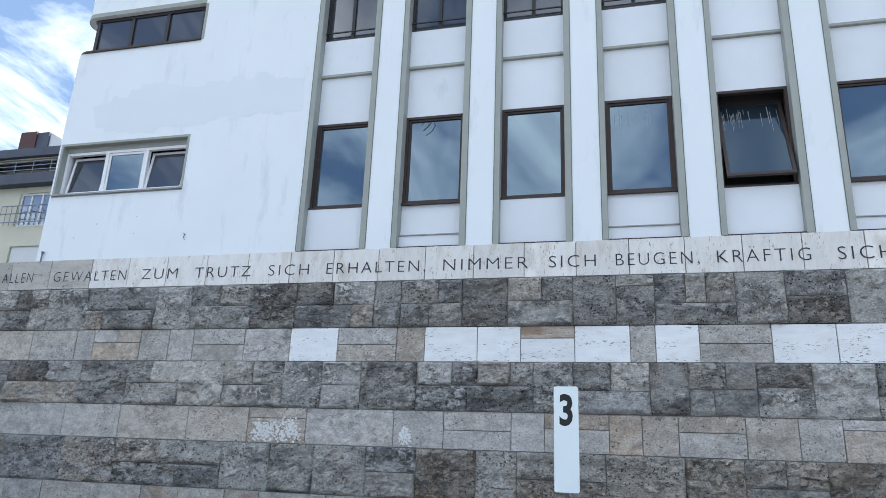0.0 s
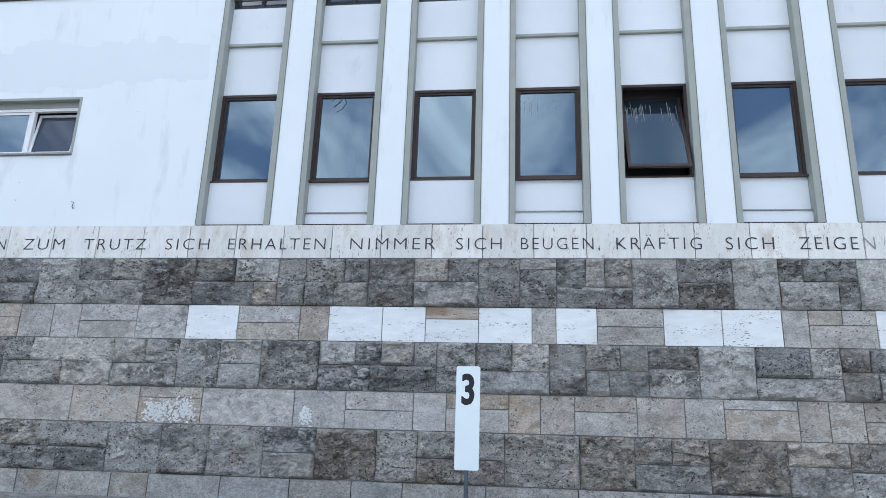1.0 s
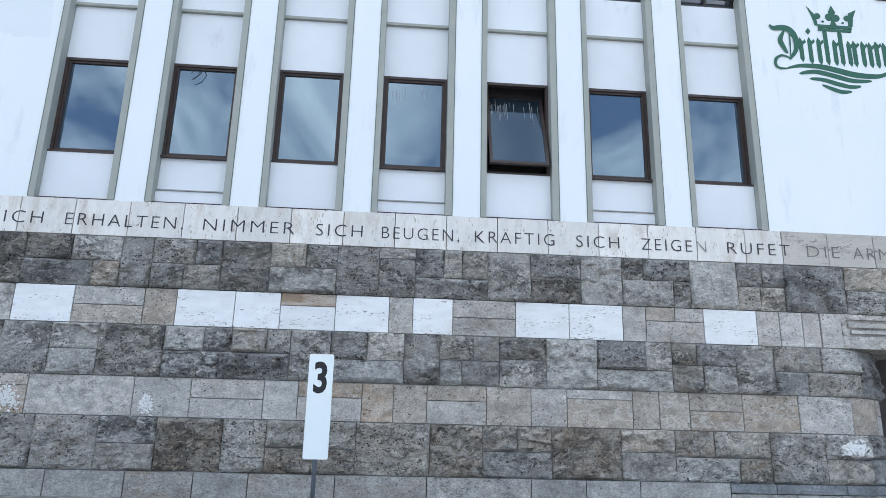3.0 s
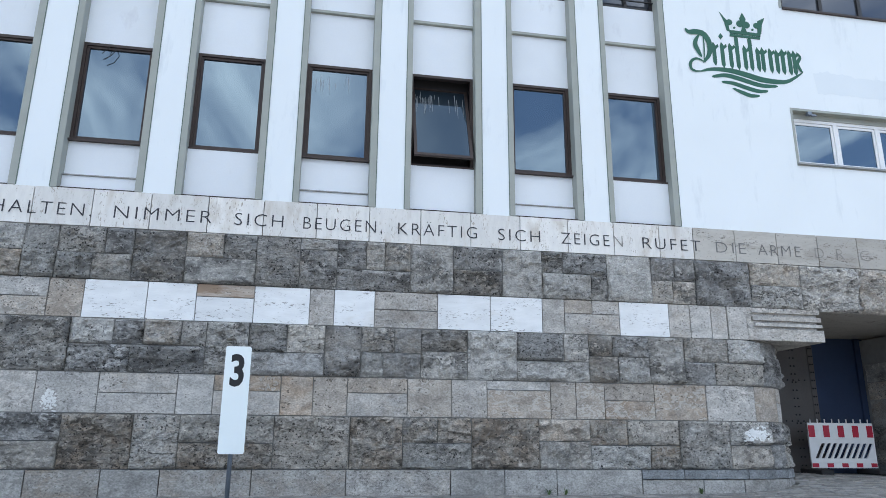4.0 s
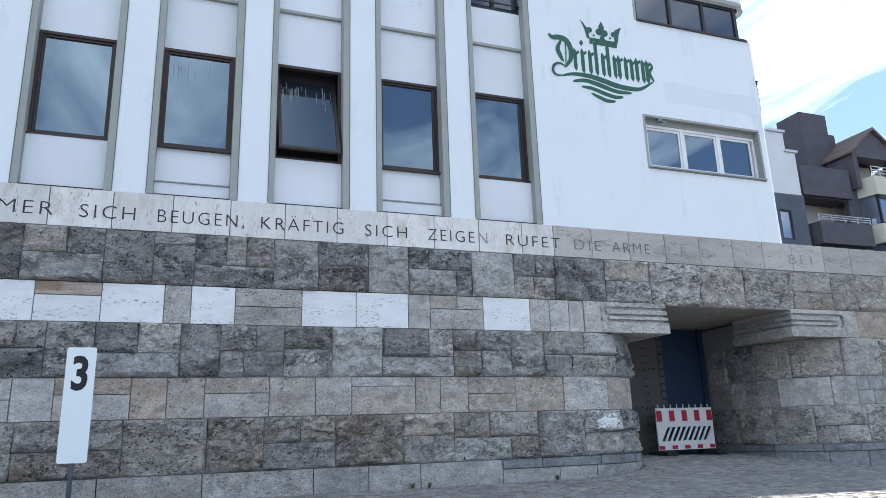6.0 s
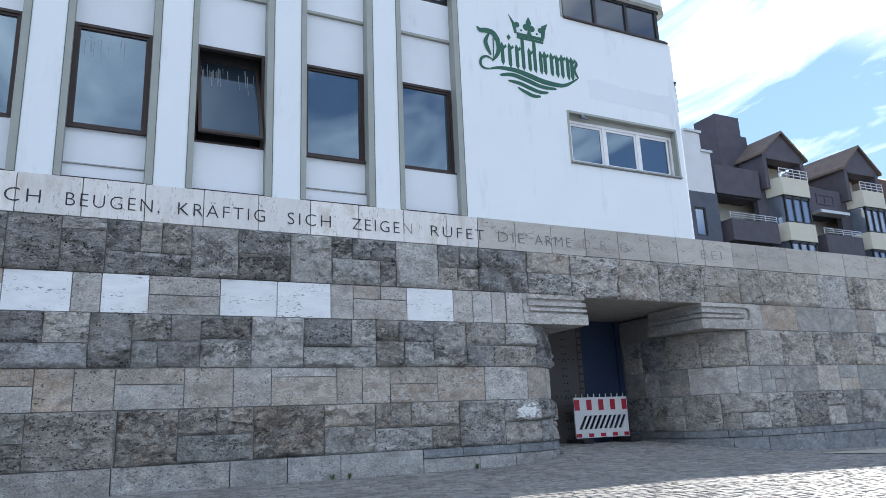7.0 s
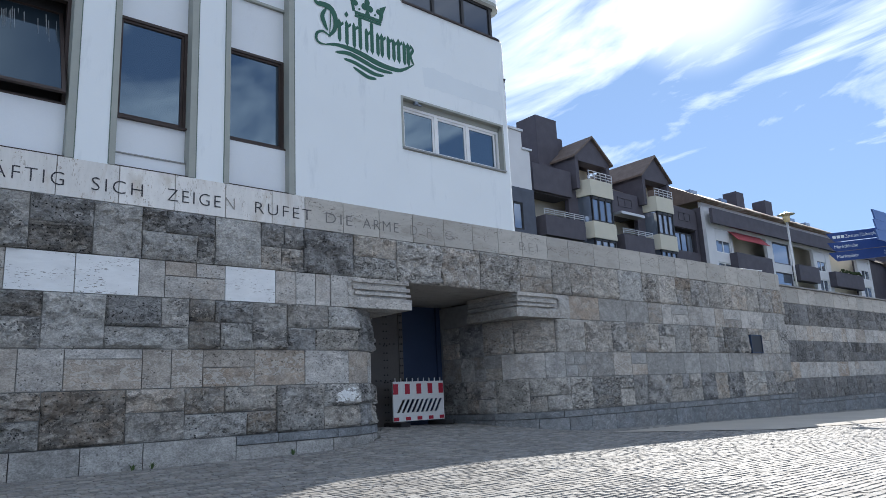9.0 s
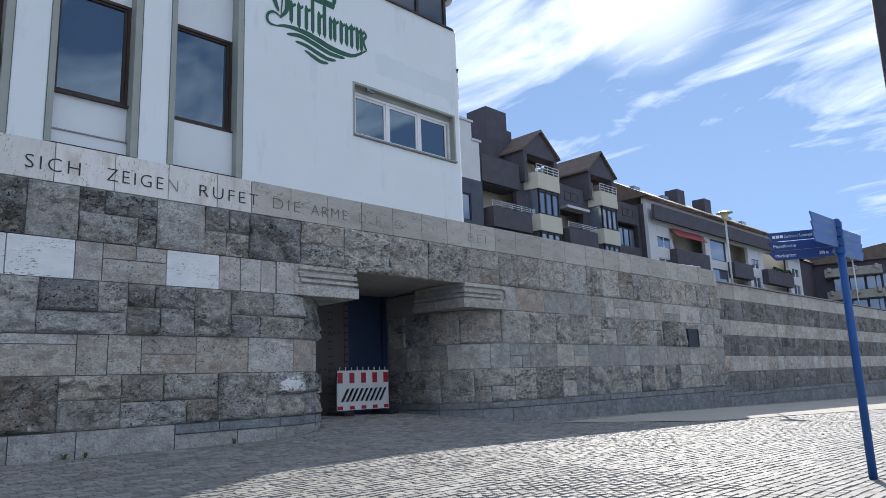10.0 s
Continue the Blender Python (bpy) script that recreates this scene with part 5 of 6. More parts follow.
# ---- houses behind the dike ----
def house(name, x, label):
    ob = empty(name, (x, 17, 4.35), label=label, category="apartment house")
    def add(nm, bm, mat, lab="", parent=None, smooth=False):
        p = part(nm, bm, mat, parent or ob, lab, smooth)
        if parent is None:
            p.matrix_parent_inverse = Matrix.Translation((-x, -17, -4.35))
        return p
    return ob, add


def far_window(add, x0, x1, z0, z1, y, n=2, frame="white_frame", parent=None):
    w = add("window", frame_of(x0, x1, z0, z1, 0.09, y - 0.04, y + 0.10), frame)
    for k in range(1, n):
        x = x0 + (x1 - x0) * k / n
        part("mullion", boxes((x - 0.05, x + 0.05, y - 0.03, y + 0.08, z0 + 0.09, z1 - 0.09)), frame, w)
    for k in range(n):
        a, b = x0 + (x1 - x0) * k / n, x0 + (x1 - x0) * (k + 1) / n
        part("pane", boxes((a + 0.06, b - 0.06, y + 0.02, y + 0.04, z0 + 0.09, z1 - 0.09)), "glass_far", w)


def balcony(add, x0, x1, z, y0, y1, mat, rail=True, high=1.2):
    b = add("balcony", boxes((x0, x1, y0, y0 + 0.12, z, z + high), (x0, x0 + 0.12, y0 + 0.12, y1, z, z + high), (x1 - 0.12, x1, y0 + 0.12, y1, z, z + high),
                             (x0, x1, y0, y1, z - 0.15, z)), mat)
    if rail:
        part("rail", rods(*[((x0, y0 + 0.06, z + high + d), (x1, y0 + 0.06, z + high + d), 0.03) for d in (0.14, 0.28, 0.42)],
                          *[((x0 + (x1 - x0) * k / 4, y0 + 0.06, z + high), (x0 + (x1 - x0) * k / 4, y0 + 0.06, z + high + 0.42), 0.025) for k in range(5)], n=5), "rail", b)
    return b


ob, add = house("gabled_house", 46, "dark slate-clad apartment house with gables and cream oriels")
bm = bmesh.new()
holed(bm, 36.7, 58.3, 4.35, 15.7, 17.0, 17.35, [(37.3, 41.1, 9.3, 11.1), (37.3, 41.1, 12.3, 14.25), (45.9, 49.4, 9.3, 11.1), (45.9, 49.4, 12.0, 13.9), (54.4, 57.9, 12.0, 13.9)])
add("wall", bm, "slate", "dark slate cladding")
add("loggia_wall", boxes((36.9, 58.1, 18.6, 18.9, 4.35, 15.5)), "cream", "cream loggia walls")
add("side_wall", boxes((36.7, 37.0, 17.35, 27, 4.35, 15.7), (58.0, 58.3, 17.35, 27, 4.35, 15.7), (37.0, 58.0, 26.7, 27, 4.35, 15.7)), "slate")
bm = bmesh.new()
slab(bm, [(36.7, 17.35), (58.3, 17.35), (58.3, 27), (36.7, 27)], 15.5, 15.7)
v = [bm.verts.new(p) for p in ((36.6, 16.9, 15.6), (58.4, 16.9, 15.6), (58.4, 22, 18.6), (36.6, 22, 18.6), (36.6, 27.1, 15.6), (58.4, 27.1, 15.6))]
for f in ((0, 1, 2, 3), (3, 2, 5, 4), (0, 3, 4), (1, 5, 2)):
    bm.faces.new([v[i] for i in f])
add("roof", bm, "roof", "weathered brown roof tiles")
for gx0, gx1, zt in ((41.45, 45.45, 18.95), (49.7, 53.5, 19.05)):
    gm = (gx0 + gx1) / 2
    bm = bmesh.new()
    outer = [(gx0, 15.2), (gx1, 15.2), (gx1, 17.4), (gm, zt), (gx0, 17.4)]
    prism(bm, [(gx0, 15.0), (gx0 + 0.35, 15.0), (gx0 + 0.35, 17.2), (gx0, 17.4)], 16.4, 18.39)
    prism(bm, [(gx1 - 0.35, 15.0), (gx1, 15.0), (gx1, 17.4), (gx1 - 0.35, 17.2)], 16.4, 17.3)
    prism(bm, [(gx0, 17.4), (gx0 + 0.35, 17.1), (gx1 - 0.35, 17.1), (gx1, 17.4), (gm, zt)], 16.4, 17.3)
    prism(bm, [(gx0, 15.6), (gx1, 15.6), (gx1, 17.35), (gm, zt - 0.1), (gx0, 17.35)], 18.4, 22.5)
    add("gable", bm, "slate", "dark slate gable over a loggia")
    add("gable_wall", boxes((gx0 + 0.35, gx1 - 0.35, 18.2, 18.38, 15.0, 17.3)), "cream")
    bm = bmesh.new()
    for a, b in ((gx0 - 0.25, gm), (gm, gx1 + 0.25)):
        za, zb = (17.25, zt + 0.12) if a < gm - 0.1 else (zt + 0.12, 17.25)
        prism(bm, [(a, za), (b, zb), (b, zb + 0.16), (a, za + 0.16)], 16.2, 22.6)
    add("gable_roof", bm, "roof")
    # cream oriel storeys under the gable
    for z in (5.4, 8.4, 11.42, 14.5):
        bm = bmesh.new()
        plan = [(gx0 + 0.55, 17.0), (gx0 + 0.85, 15.9), (gx1 - 0.55, 15.9), (gx1 - 0.15, 17.0)]
        slab(bm, plan, z, z + 1.2)
        add("oriel_parapet", bm, "cream", "cream rendered parapet of an oriel")
        if z < 14:
            bm = bmesh.new()
            slab(bm, [(gx0 + 0.7, 17.0), (gx0 + 0.98, 16.05), (gx1 - 0.68, 16.05), (gx1 - 0.35, 17.0)], z + 1.2, z + 3.1)
            o = add("oriel_glazing", bm, "glass_far")
            fr = []
            for fx in (gx0 + 1.0, gx0 + 0.98 + (gx1 - gx0 - 1.66) * 0.34, gx0 + 0.98 + (gx1 - gx0 - 1.66) * 0.67, gx1 - 0.68):
                fr.append((fx - 0.055, fx + 0.055, 15.97, 16.1, z + 1.2, z + 3.1))
            fr.append((gx0 + 0.9, gx1 - 0.6, 15.97, 16.1, z + 2.85, z + 3.1))
            fr.append((gx0 + 0.9, gx1 - 0.6, 15.97, 16.1, z + 1.2, z + 1.32))
            for q in fr:
                part("glazing_bar", boxes(q), "black_frame", o)
        else:
            b = add("balcony_rail", rods(*[((gx0 + 0.8, 15.95, z + 1.2 + d), (gx1 - 0.5, 15.95, z + 1.2 + d), 0.035) for d in (0.2, 0.4, 0.62)],
                                         *[((gx0 + 0.8 + (gx1 - gx0 - 1.3) * k / 4, 15.95, z + 1.15), (gx0 + 0.8 + (gx1 - gx0 - 1.3) * k / 4, 15.95, z + 1.85), 0.03) for k in range(5)], n=5), "rail")
for x0, x1, z in ((37.2, 41.3, 8.1), (37.2, 41.3, 11.2), (45.8, 49.6, 8.1), (45.8, 49.6, 10.9)):
    balcony(add, x0, x1, z, 15.9, 17.0, "slate")
add("dormer", boxes((37.2, 41.2, 16.7, 18.4, 14.3, 16.2)), "slate")
for x0, x1 in ((45.9, 49.4), (54.3, 57.9)):
    add("dormer", boxes((x0, x1, 16.85, 18.6, 13.95, 15.7)), "slate")
    far_window(add, x0 + 0.9, x0 + 2.7, 14.55, 15.3, 16.84, 2, "slate")
far_window(add, 54.8, 57.6, 11.7, 13.6, 17.2, 3, "black_frame")
add("awning", boxes((46.2, 49.2, 16.2, 17.0, 13.75, 13.95)), "rail")
add("chimney_block", boxes((40.0, 42.3, 18.5, 20.4, 15.5, 20.9), (42.3, 43.2, 18.8, 20.4, 15.5, 19.7)), "slate", "tall dark lift tower on the roof")
add("chimney", boxes((43.2, 45.0, 20, 21.5, 17.0, 19.3)), "slate")
add("aerial", rods(((43.0, 20, 19.7), (43.0, 20, 21.5), 0.03), ((42.6, 20, 21.2), (43.4, 20, 21.3), 0.02)), "rail")
add("aerial", rods(((40.8, 20, 20.9), (40.8, 20, 21.3), 0.06)), "slate")

ob.location.y += 0.75
ob, add = house("stepped_house", 34, "blue-grey house with white stepped terrace walls")
bm = bmesh.new()
holed(bm, 26.0, 36.65, 4.35, 14.0, 17.02, 17.3, [(34.6, 35.5, 11.2, 13.0)])
add("wall", bm, "slate_blue", "blue-grey slate cladding")
add("body", boxes((26.0, 36.65, 18.0, 26, 4.35, 14.0)), "slate_blue")
far_window(add, 34.6, 35.5, 11.2, 13.0, 17.1, 1, "black_frame")
bm = bmesh.new()
prism(bm, [(33.5, 14.0), (36.6, 14.0), (36.6, 16.7), (35.9, 16.8), (35.9, 17.9), (34.9, 18.0), (33.5, 18.0)], 17.1, 17.5)
add("terrace_wall", bm, "render_white", "white stepped terrace wall")
add("coping", boxes((35.8, 36.75, 17.0, 17.6, 16.72, 16.86)), "rail")
add("coping", boxes((34.6, 36.0, 17.0, 17.6, 17.95, 18.1)), "rail")

ob, add = house("white_house", 74, "pale apartment house with dark balconies and a tiled roof")
wins = [(59.8, 62.4), (70.6, 74.2), (80.7, 83.0), (93.1, 95.6)]
bals = [(61.9, 68.6), (74.3, 79.1), (83.3, 91.2)]
holes = [(a, b, z, z + 2.1) for a, b in wins for z in (9.2, 12.15)] + [(a + 0.9, b + 0.8, z, z + 2.4) for a, b in bals for z in (8.9, 11.9)]
bm = bmesh.new()
holed(bm, 58.35, 96.2, 4.35, 16.0, 17.0, 17.3, holes)
add("wall", bm, "render_white", "pale rendered wall panels")
add("loggia_wall", boxes((58.4, 96.0, 18.8, 19.1, 4.35, 15.8)), "cream")
add("side_wall", boxes((95.9, 96.2, 17.3, 27, 4.35, 15.0)), "slate")
add("side_wall", boxes((58.35, 58.6, 17.3, 27, 4.35, 16.0)), "slate")
for k, (x0, x1) in enumerate(wins):
    for z in (9.2, 12.15):
        far_window(add, x0, x1, z, z + 2.1, 17.1, 1 if k == 1 else 2, "white_frame" if k != 1 else "slate")
    if k != 1:
        add("shutter", boxes((x0 + 0.05, x1 - 0.05, 17.02, 17.05, 13.2, 14.2)), "render_white", "half lowered roller shutter")
for k, (x0, x1) in enumerate(bals):
    for z in (7.9, 10.75):
        balcony(add, x0, x1, z, 16.3, 17.0, "slate", rail=False, high=1.45)
    bm = bmesh.new()
    v = [bm.verts.new(p) for p in ((x0 + 0.3, 16.2, 13.35), (x1 - 0.3, 16.2, 13.35), (x1 - 0.3, 17.1, 14.3), (x0 + 0.3, 17.1, 14.3))]
    w = [bm.verts.new((q.co.x, q.co.y, q.co.z + 0.06)) for q in v]
    bm.faces.new(v[::-1]); bm.faces.new(w)
    for i in range(4):
        bm.faces.new((v[i], v[(i + 1) % 4], w[(i + 1) % 4], w[i]))
    if k == 0:
        add("awning", bm, "awning", "faded red awning")
    else:
        bm.free()
    if k == 2:
        rs = random.Random(5)
        bm = bmesh.new()
        for i in range(60):
            bmesh.ops.create_icosphere(bm, subdivisions=1, radius=rs.uniform(0.06, 0.16),
                                       matrix=Matrix.Translation((rs.uniform(x0 + 1.5, x1 - 0.5), 16.35 + rs.uniform(-0.1, 0.15), 12.25 + rs.uniform(0, 0.3))))
        tagged(add("balcony_plants", bm, "grass", "dark green plants on a balcony edge"), kind="stuff")
add("long_parapet", boxes((58.4, 96.2, 16.3, 16.55, 14.45, 15.75)), "slate", "long dark top-floor parapet")
add("upper_wall", boxes((58.6, 88.0, 17.3, 17.6, 15.7, 16.6)), "render_white")
add("cornice", boxes((58.2, 88.4, 16.5, 17.4, 16.5, 16.57)), "brown_stone", "dull red-brown eaves line")
bm = bmesh.new()
v = [bm.verts.new(p) for p in ((58.0, 16.5, 16.58), (88.5, 16.5, 16.58), (88.5, 22, 19.7), (58.0, 22, 19.7), (58.0, 27.3, 16.5), (88.5, 27.3, 16.5))]
for f in ((0, 1, 2, 3), (3, 2, 5, 4), (0, 3, 4), (1, 5, 2), (0, 4, 5, 1)):
    bm.faces.new([v[i] for i in f])
add("roof", bm, "roof", "weathered brown roof tiles")
for x in (70.5, 76.8):
    add("chimney", boxes((x, x + 1.6, 19.8, 21.2, 18.2, 20.0)), "slate")
for x in (60.5, 66, 81, 85):
    add("skylight", boxes((x, x + 1.2, 19.2, 20.2, 18.0, 18.45)), "glass_far")

ob, add = house("terrace_house", 112, "far dark slate-clad house with a red tiled roof")
add("wall", boxes((97, 165, 19, 32, 4.35, 15.5)), "slate")
add("upper_storey", boxes((116, 165, 19.5, 32, 15.5, 20.2)), "slate")
bm = bmesh.new()
v = [bm.verts.new(p) for p in ((97, 18.6, 15.4), (116, 18.6, 15.4), (116, 25, 19), (97, 25, 19), (97, 32, 15.4), (116, 32, 15.4))]
for f in ((0, 1, 2, 3), (3, 2, 5, 4), (0, 3, 4), (1, 5, 2)):
    bm.faces.new([v[i] for i in f])
add("roof", bm, "roof")

# a house turned towards the quay, with heavy pale balconies
ob = empty("balcony_house", (0, 0, 0), label="far dark house with heavy pale concrete balconies facing the quay", category="apartment house")
part("wall", boxes((-8.0, 9.0, 1.6, 9.0, 0.0, 10.81)), "slate", ob)
bm = bmesh.new()
prism(bm, [(-8.6, 10.81), (9.6, 10.81), (9.6, 12.51), (4.0, 12.81)], 1.0, 9.4)
part("roof", bm, "roof", ob, "dull red-brown roof")
for z in (9.91, 6.80, 3.69):
    b = part("balcony", boxes((-3.35, 3.35, -0.2, 0.1, z - 1.12, z), (-3.35, 3.35, 0.1, 1.6, z - 1.12, z - 0.92), bevel=0.05), "band_grey", ob, "pale concrete balcony")
    for x in (-2.75, 0.3, 2.75):
        part("bracket", boxes((x - 0.22, x + 0.22, -0.7, 0.1, z - 0.5, z + 0.12), bevel=0.06), "band_grey", b)
    if z > 8.91:
        continue
    w = part("window", frame_of(-2.55, 2.55, z + 0.1, z + 2.1, 0.1, 1.5, 1.62), "black_frame", ob)
    for k in range(4):
        part("pane", boxes((-2.35 + k * 1.9, -0.75 + k * 1.9, 1.54, 1.56, z + 0.2, z + 2.0)), "glass_far", w)
ob.matrix_basis = pose(107.51, 14.10, 4.35, 0, 0, -75.8)

ob, add = house("cream_house", -36, "cream apartment house with a slate mansard roof and balcony rails")
bm = bmesh.new()
holed(bm, -60, -22, 4.35, 17.3, 17.0, 17.4, [(-30.15, -28.0, 12.75, 14.7), (-34.5, -32.0, 12.75, 14.7), (-30.1, -26, 9.6, 11.6), (-33.0, -22.5, 15.9, 16.8)])
add("wall", bm, "cream", "cream rendered wall")
add("side_wall", boxes((-22.3, -22, 17.4, 28, 4.35, 17.3), (-60, -22, 27.7, 28, 4.35, 17.3)), "cream")
add("recess_wall", boxes((-59.9, -22.3, 18.6, 18.8, 4.35, 17.3)), "render_white")
far_window(add, -30.15, -28.0, 12.75, 14.7, 17.15, 3)
far_window(add, -34.5, -32.0, 12.75, 14.7, 17.15, 3)
add("shutter", boxes((-30.05, -26.05, 17.1, 17.2, 9.6, 11.6)), "render_white", "closed white roller shutter")
add("slate_band", boxes((-60, -22, 16.4, 17.0, 15.05, 15.65)), "slate_blue", "slate-clad ledge")
add("eave_band", boxes((-60, -22, 16.7, 18.5, 16.85, 17.35)), "slate_blue", "slate-clad eaves")
b = add("railing", rods(*[((-60, 16.5, 15.7 + d), (-22, 16.5, 15.7 + d), 0.03) for d in (0.2, 0.45, 0.7)], *[((-34 + 1.2 * k, 16.5, 15.6), (-34 + 1.2 * k, 16.5, 16.4), 0.025) for k in range(10)], n=5), "zinc")
add("balcony_rail", rods(*[((-30.9, 16.7, 12.9 + d), (-27.4, 16.7, 12.9 + d), 0.03) for d in (0.0, 0.5, 0.95)], *[((-30.9 + 0.35 * k, 16.7, 12.7), (-30.9 + 0.35 * k, 16.7, 13.85), 0.018) for k in range(11)], n=5), "zinc")
add("chimney", boxes((-30.1, -29.3, 17.2, 19.0, 17.3, 18.55)), "slate_blue")
bm = bmesh.new()
prism(bm, [(-29.3, 17.3), (-27.6, 17.3), (-27.6, 17.6), (-29.3, 18.5)], 17.3, 19.0)
add("chimney_panel", bm, "render_white", "white slanted sheet panel")
add("chimney", boxes((-31.2, -30.1, 17.1, 19.0, 17.3, 18.6)), "rust_brown", "rust brown chimney cladding")


# ---- marks on the plaster ----
def repaint(x0, x1, z0, z1, seed, ragged=1.0):
    """A field of older paint with a stepped, ragged edge, as a roller leaves it."""
    rs = random.Random(seed)
    pts = []
    for xa, xb, z, step in ((x0, x1, z0, 0.10), (x1, x0, z1, 0.16)):
        x, level, way = xa, z, 1 if xb > xa else -1
        while (xb - x) * way > 0.05:
            run = rs.uniform(0.08, 0.4)
            level = z + 0.6 * (level - z) + rs.uniform(-step, step) * ragged
            pts += [(x + way * run * q, level + rs.uniform(-0.018, 0.018)) for q in (0.1, 0.5, 0.85)]
            x += way * run
    bm = bmesh.new()
    prism(bm, pts, -0.0025, 0.002)
    bpart("repaint", bm, "plaster_old", "duller patch of older white paint")


repaint(-9.9, -4.45, 8.50, 9.40, 5)
repaint(13.35, 16.05, 8.62, 9.15, 9, 0.2)
box_lamp = bpart("bracket", boxes((16.25, 16.31, -0.02, 0.06, 9.57, 9.61), (16.27, 16.30, 0.0, 0.05, 9.51, 9.57), bevel=0.006), "black", "small dark bracket at the house corner")
part("cable", rods(((16.285, 0.025, 9.52), (16.34, 0.06, 9.1), 0.006), ((16.34, 0.06, 9.1), (16.32, 0.05, 8.75), 0.006), n=6), "zinc", box_lamp)
bpart("bracket", boxes((13.02, 13.12, -0.03, 0.06, 8.05, 8.13), (13.10, 13.22, -0.05, 0.0, 8.02, 8.06), bevel=0.006), "zinc", "small rusty metal bracket over the window")
bpart("pipe_end", rods(((-10.64, -0.02, 5.22), (-10.61, -0.04, 5.42), 0.016), ((-10.61, -0.04, 5.42), (-10.59, -0.05, 5.47), 0.034), n=8), "zinc", "rusty pipe end at the house corner")
bpart("hook", rods(((-6.95, 0.01, 5.62), (-6.95, -0.05, 5.66), 0.007), ((-6.95, -0.05, 5.66), (-6.93, -0.05, 5.74), 0.007), ((-6.93, -0.05, 5.74), (-6.98, -0.05, 5.77), 0.007), n=6), "black", "small rusty wire hook")
rs = random.Random(77)
for k in range(6):
    x, z = rs.choice((-9.6, -8.1, -5.9)) + rs.uniform(-0.5, 0.5), rs.uniform(5.6, 8.2)
    r = rs.uniform(0.006, 0.013)
    bpart("drill_hole", boxes((x - r, x + r, -0.003, 0.01, z - r, z + r * rs.uniform(0.6, 1.6)), bevel=0.004), "trim")


# ---- the blocks of the walls, piece by piece ----
def lay(courses, path, u0, u1, parent, rng, known=None, low=None, dz=0.0, fine=True, bold=1.0, whole=None, quay=False):
    for k, (kind, z0, z1) in enumerate(COURSES):
        if k not in courses:
            continue
        if kind == "plinth" and low is not None:
            z0 = low
        if known and k in known:
            a, b = SPAN[k]
            cells = KNOWN[k] + random_cells(u0, a, z0, z1, kind, rng) + random_cells(b, u1, z0, z1, kind, rng)
        else:
            cells = random_cells(u0, u1, z0, z1, kind, rng, whole)
        for a, b, c, d in cells:
            if kind == "rough":
                mat = pick("quay" if quay else {1: "upper", 3: "middle", 5: "lower" if a < 4 else "quay"}[k], rng) if fine else "rough_dark"
            else:
                mat = {"smooth": pick("sawn_quay" if quay else "sawn", rng), "plinth": "foot" if low is None else "ledge", "ledge": "ledge", "band": "band_grey"}[kind]
            if known and k == 2:
                for w in WHITE:
                    if abs(a - w[0]) < 0.02 and abs(b - w[1]) < 0.02:
                        mat = "white_stone"
                if abs(a - 0.45) < 0.02 and c > 3.2:
                    mat = "brown_stone"
            stone(path, a, b, c + dz, d + dz, kind, mat, parent, rng, fine=fine, bold=bold)


rng = random.Random(11)
ARC = R_GATE * math.pi / 2
lay((2,), left_path, -12.6, 10.57, main_wall, rng, KNOWN)
lay((3, 4, 5), left_path, -12.6, LEFT_END + ARC + 1.7, main_wall, rng, KNOWN)
# the foot: single blocks, then a dark ledge over a plinth towards the gate
for a, b, c, d in KNOWN[6] + random_cells(-12.6, -4.46, -0.05, 0.53, "plinth", rng) + random_cells(4.96, 8.5, -0.05, 0.53, "plinth", rng):
    stone(left_path, a, b, -0.05, 0.53, "plinth", "foot", main_wall, rng)
lay((6, 7), left_path, 8.5, LEFT_END + ARC + 1.7, main_wall, rng)
# band and upper course run on over the gate
joints = [-12.6, -11.4, -10.3, -9.2]
for a, b in zip(joints, joints[1:]):
    stone(straight_path, a, b, 4.57, 5.255, "band", "band_grey", upper_wall, rng)
x = -9.2
step = [0.97, 0.97, 0.97, 0.98, 0.97, 0.96]
k = 0
while x < 10.0 - 0.3:
    b = x + step[k % 6]
    k += 1
    if 10.0 - b < 0.5:
        b = 9.97
    stone(straight_path, x, b, 4.57, 5.255, "band", "band_light", upper_wall, rng)
    x = b
for a, b in ((9.97, 10.9), (10.9, 11.85), (11.85, 12.8), (12.8, 13.75), (13.75, 14.7), (14.7, 15.6), (15.6, 16.5), (16.5, 17.5), (17.5, 18.4)):
    stone(straight_path, a, b, 4.57, 5.255, "band", "band_grey", upper_wall, rng)
for c in KNOWN[1] + random_cells(-12.6, -10.64, 3.643, 4.57, "rough", rng) + bed(3.643, 4.57, (9.93, 11.15), ((11.15, 12.3), (11.15, 12.3), 0.5)):
    stone(straight_path, *c, "rough", pick("upper" if c[0] < 8 else "quay", rng), upper_wall, rng)
# the great lintel blocks over the opening
for a, b in ((12.3, 13.62), (13.62, 14.9), (14.9, 16.35)):
    stone(straight_path, a, b, 3.60, 4.57, "rough", "rough_pale", upper_wall, rng, gap=0.012, bold=1.35)
for c in bed(3.643, 4.57, ((16.35, 17.0, 17.6), (16.35, 17.6), 0.45), (17.6, 18.4)):
    stone(straight_path, *c, "rough", "rough_warm", upper_wall, rng, bold=0.7)
U0 = RIGHT_END - ARC - 1.7
lay((2,), right_path, 18.25, 31.4 + 1.72, gate_wall, rng, bold=0.5, whole=0.72, quay=True)
lay((3,), right_path, U0, 28.43, gate_wall, rng, bold=0.5, whole=0.72, quay=True)
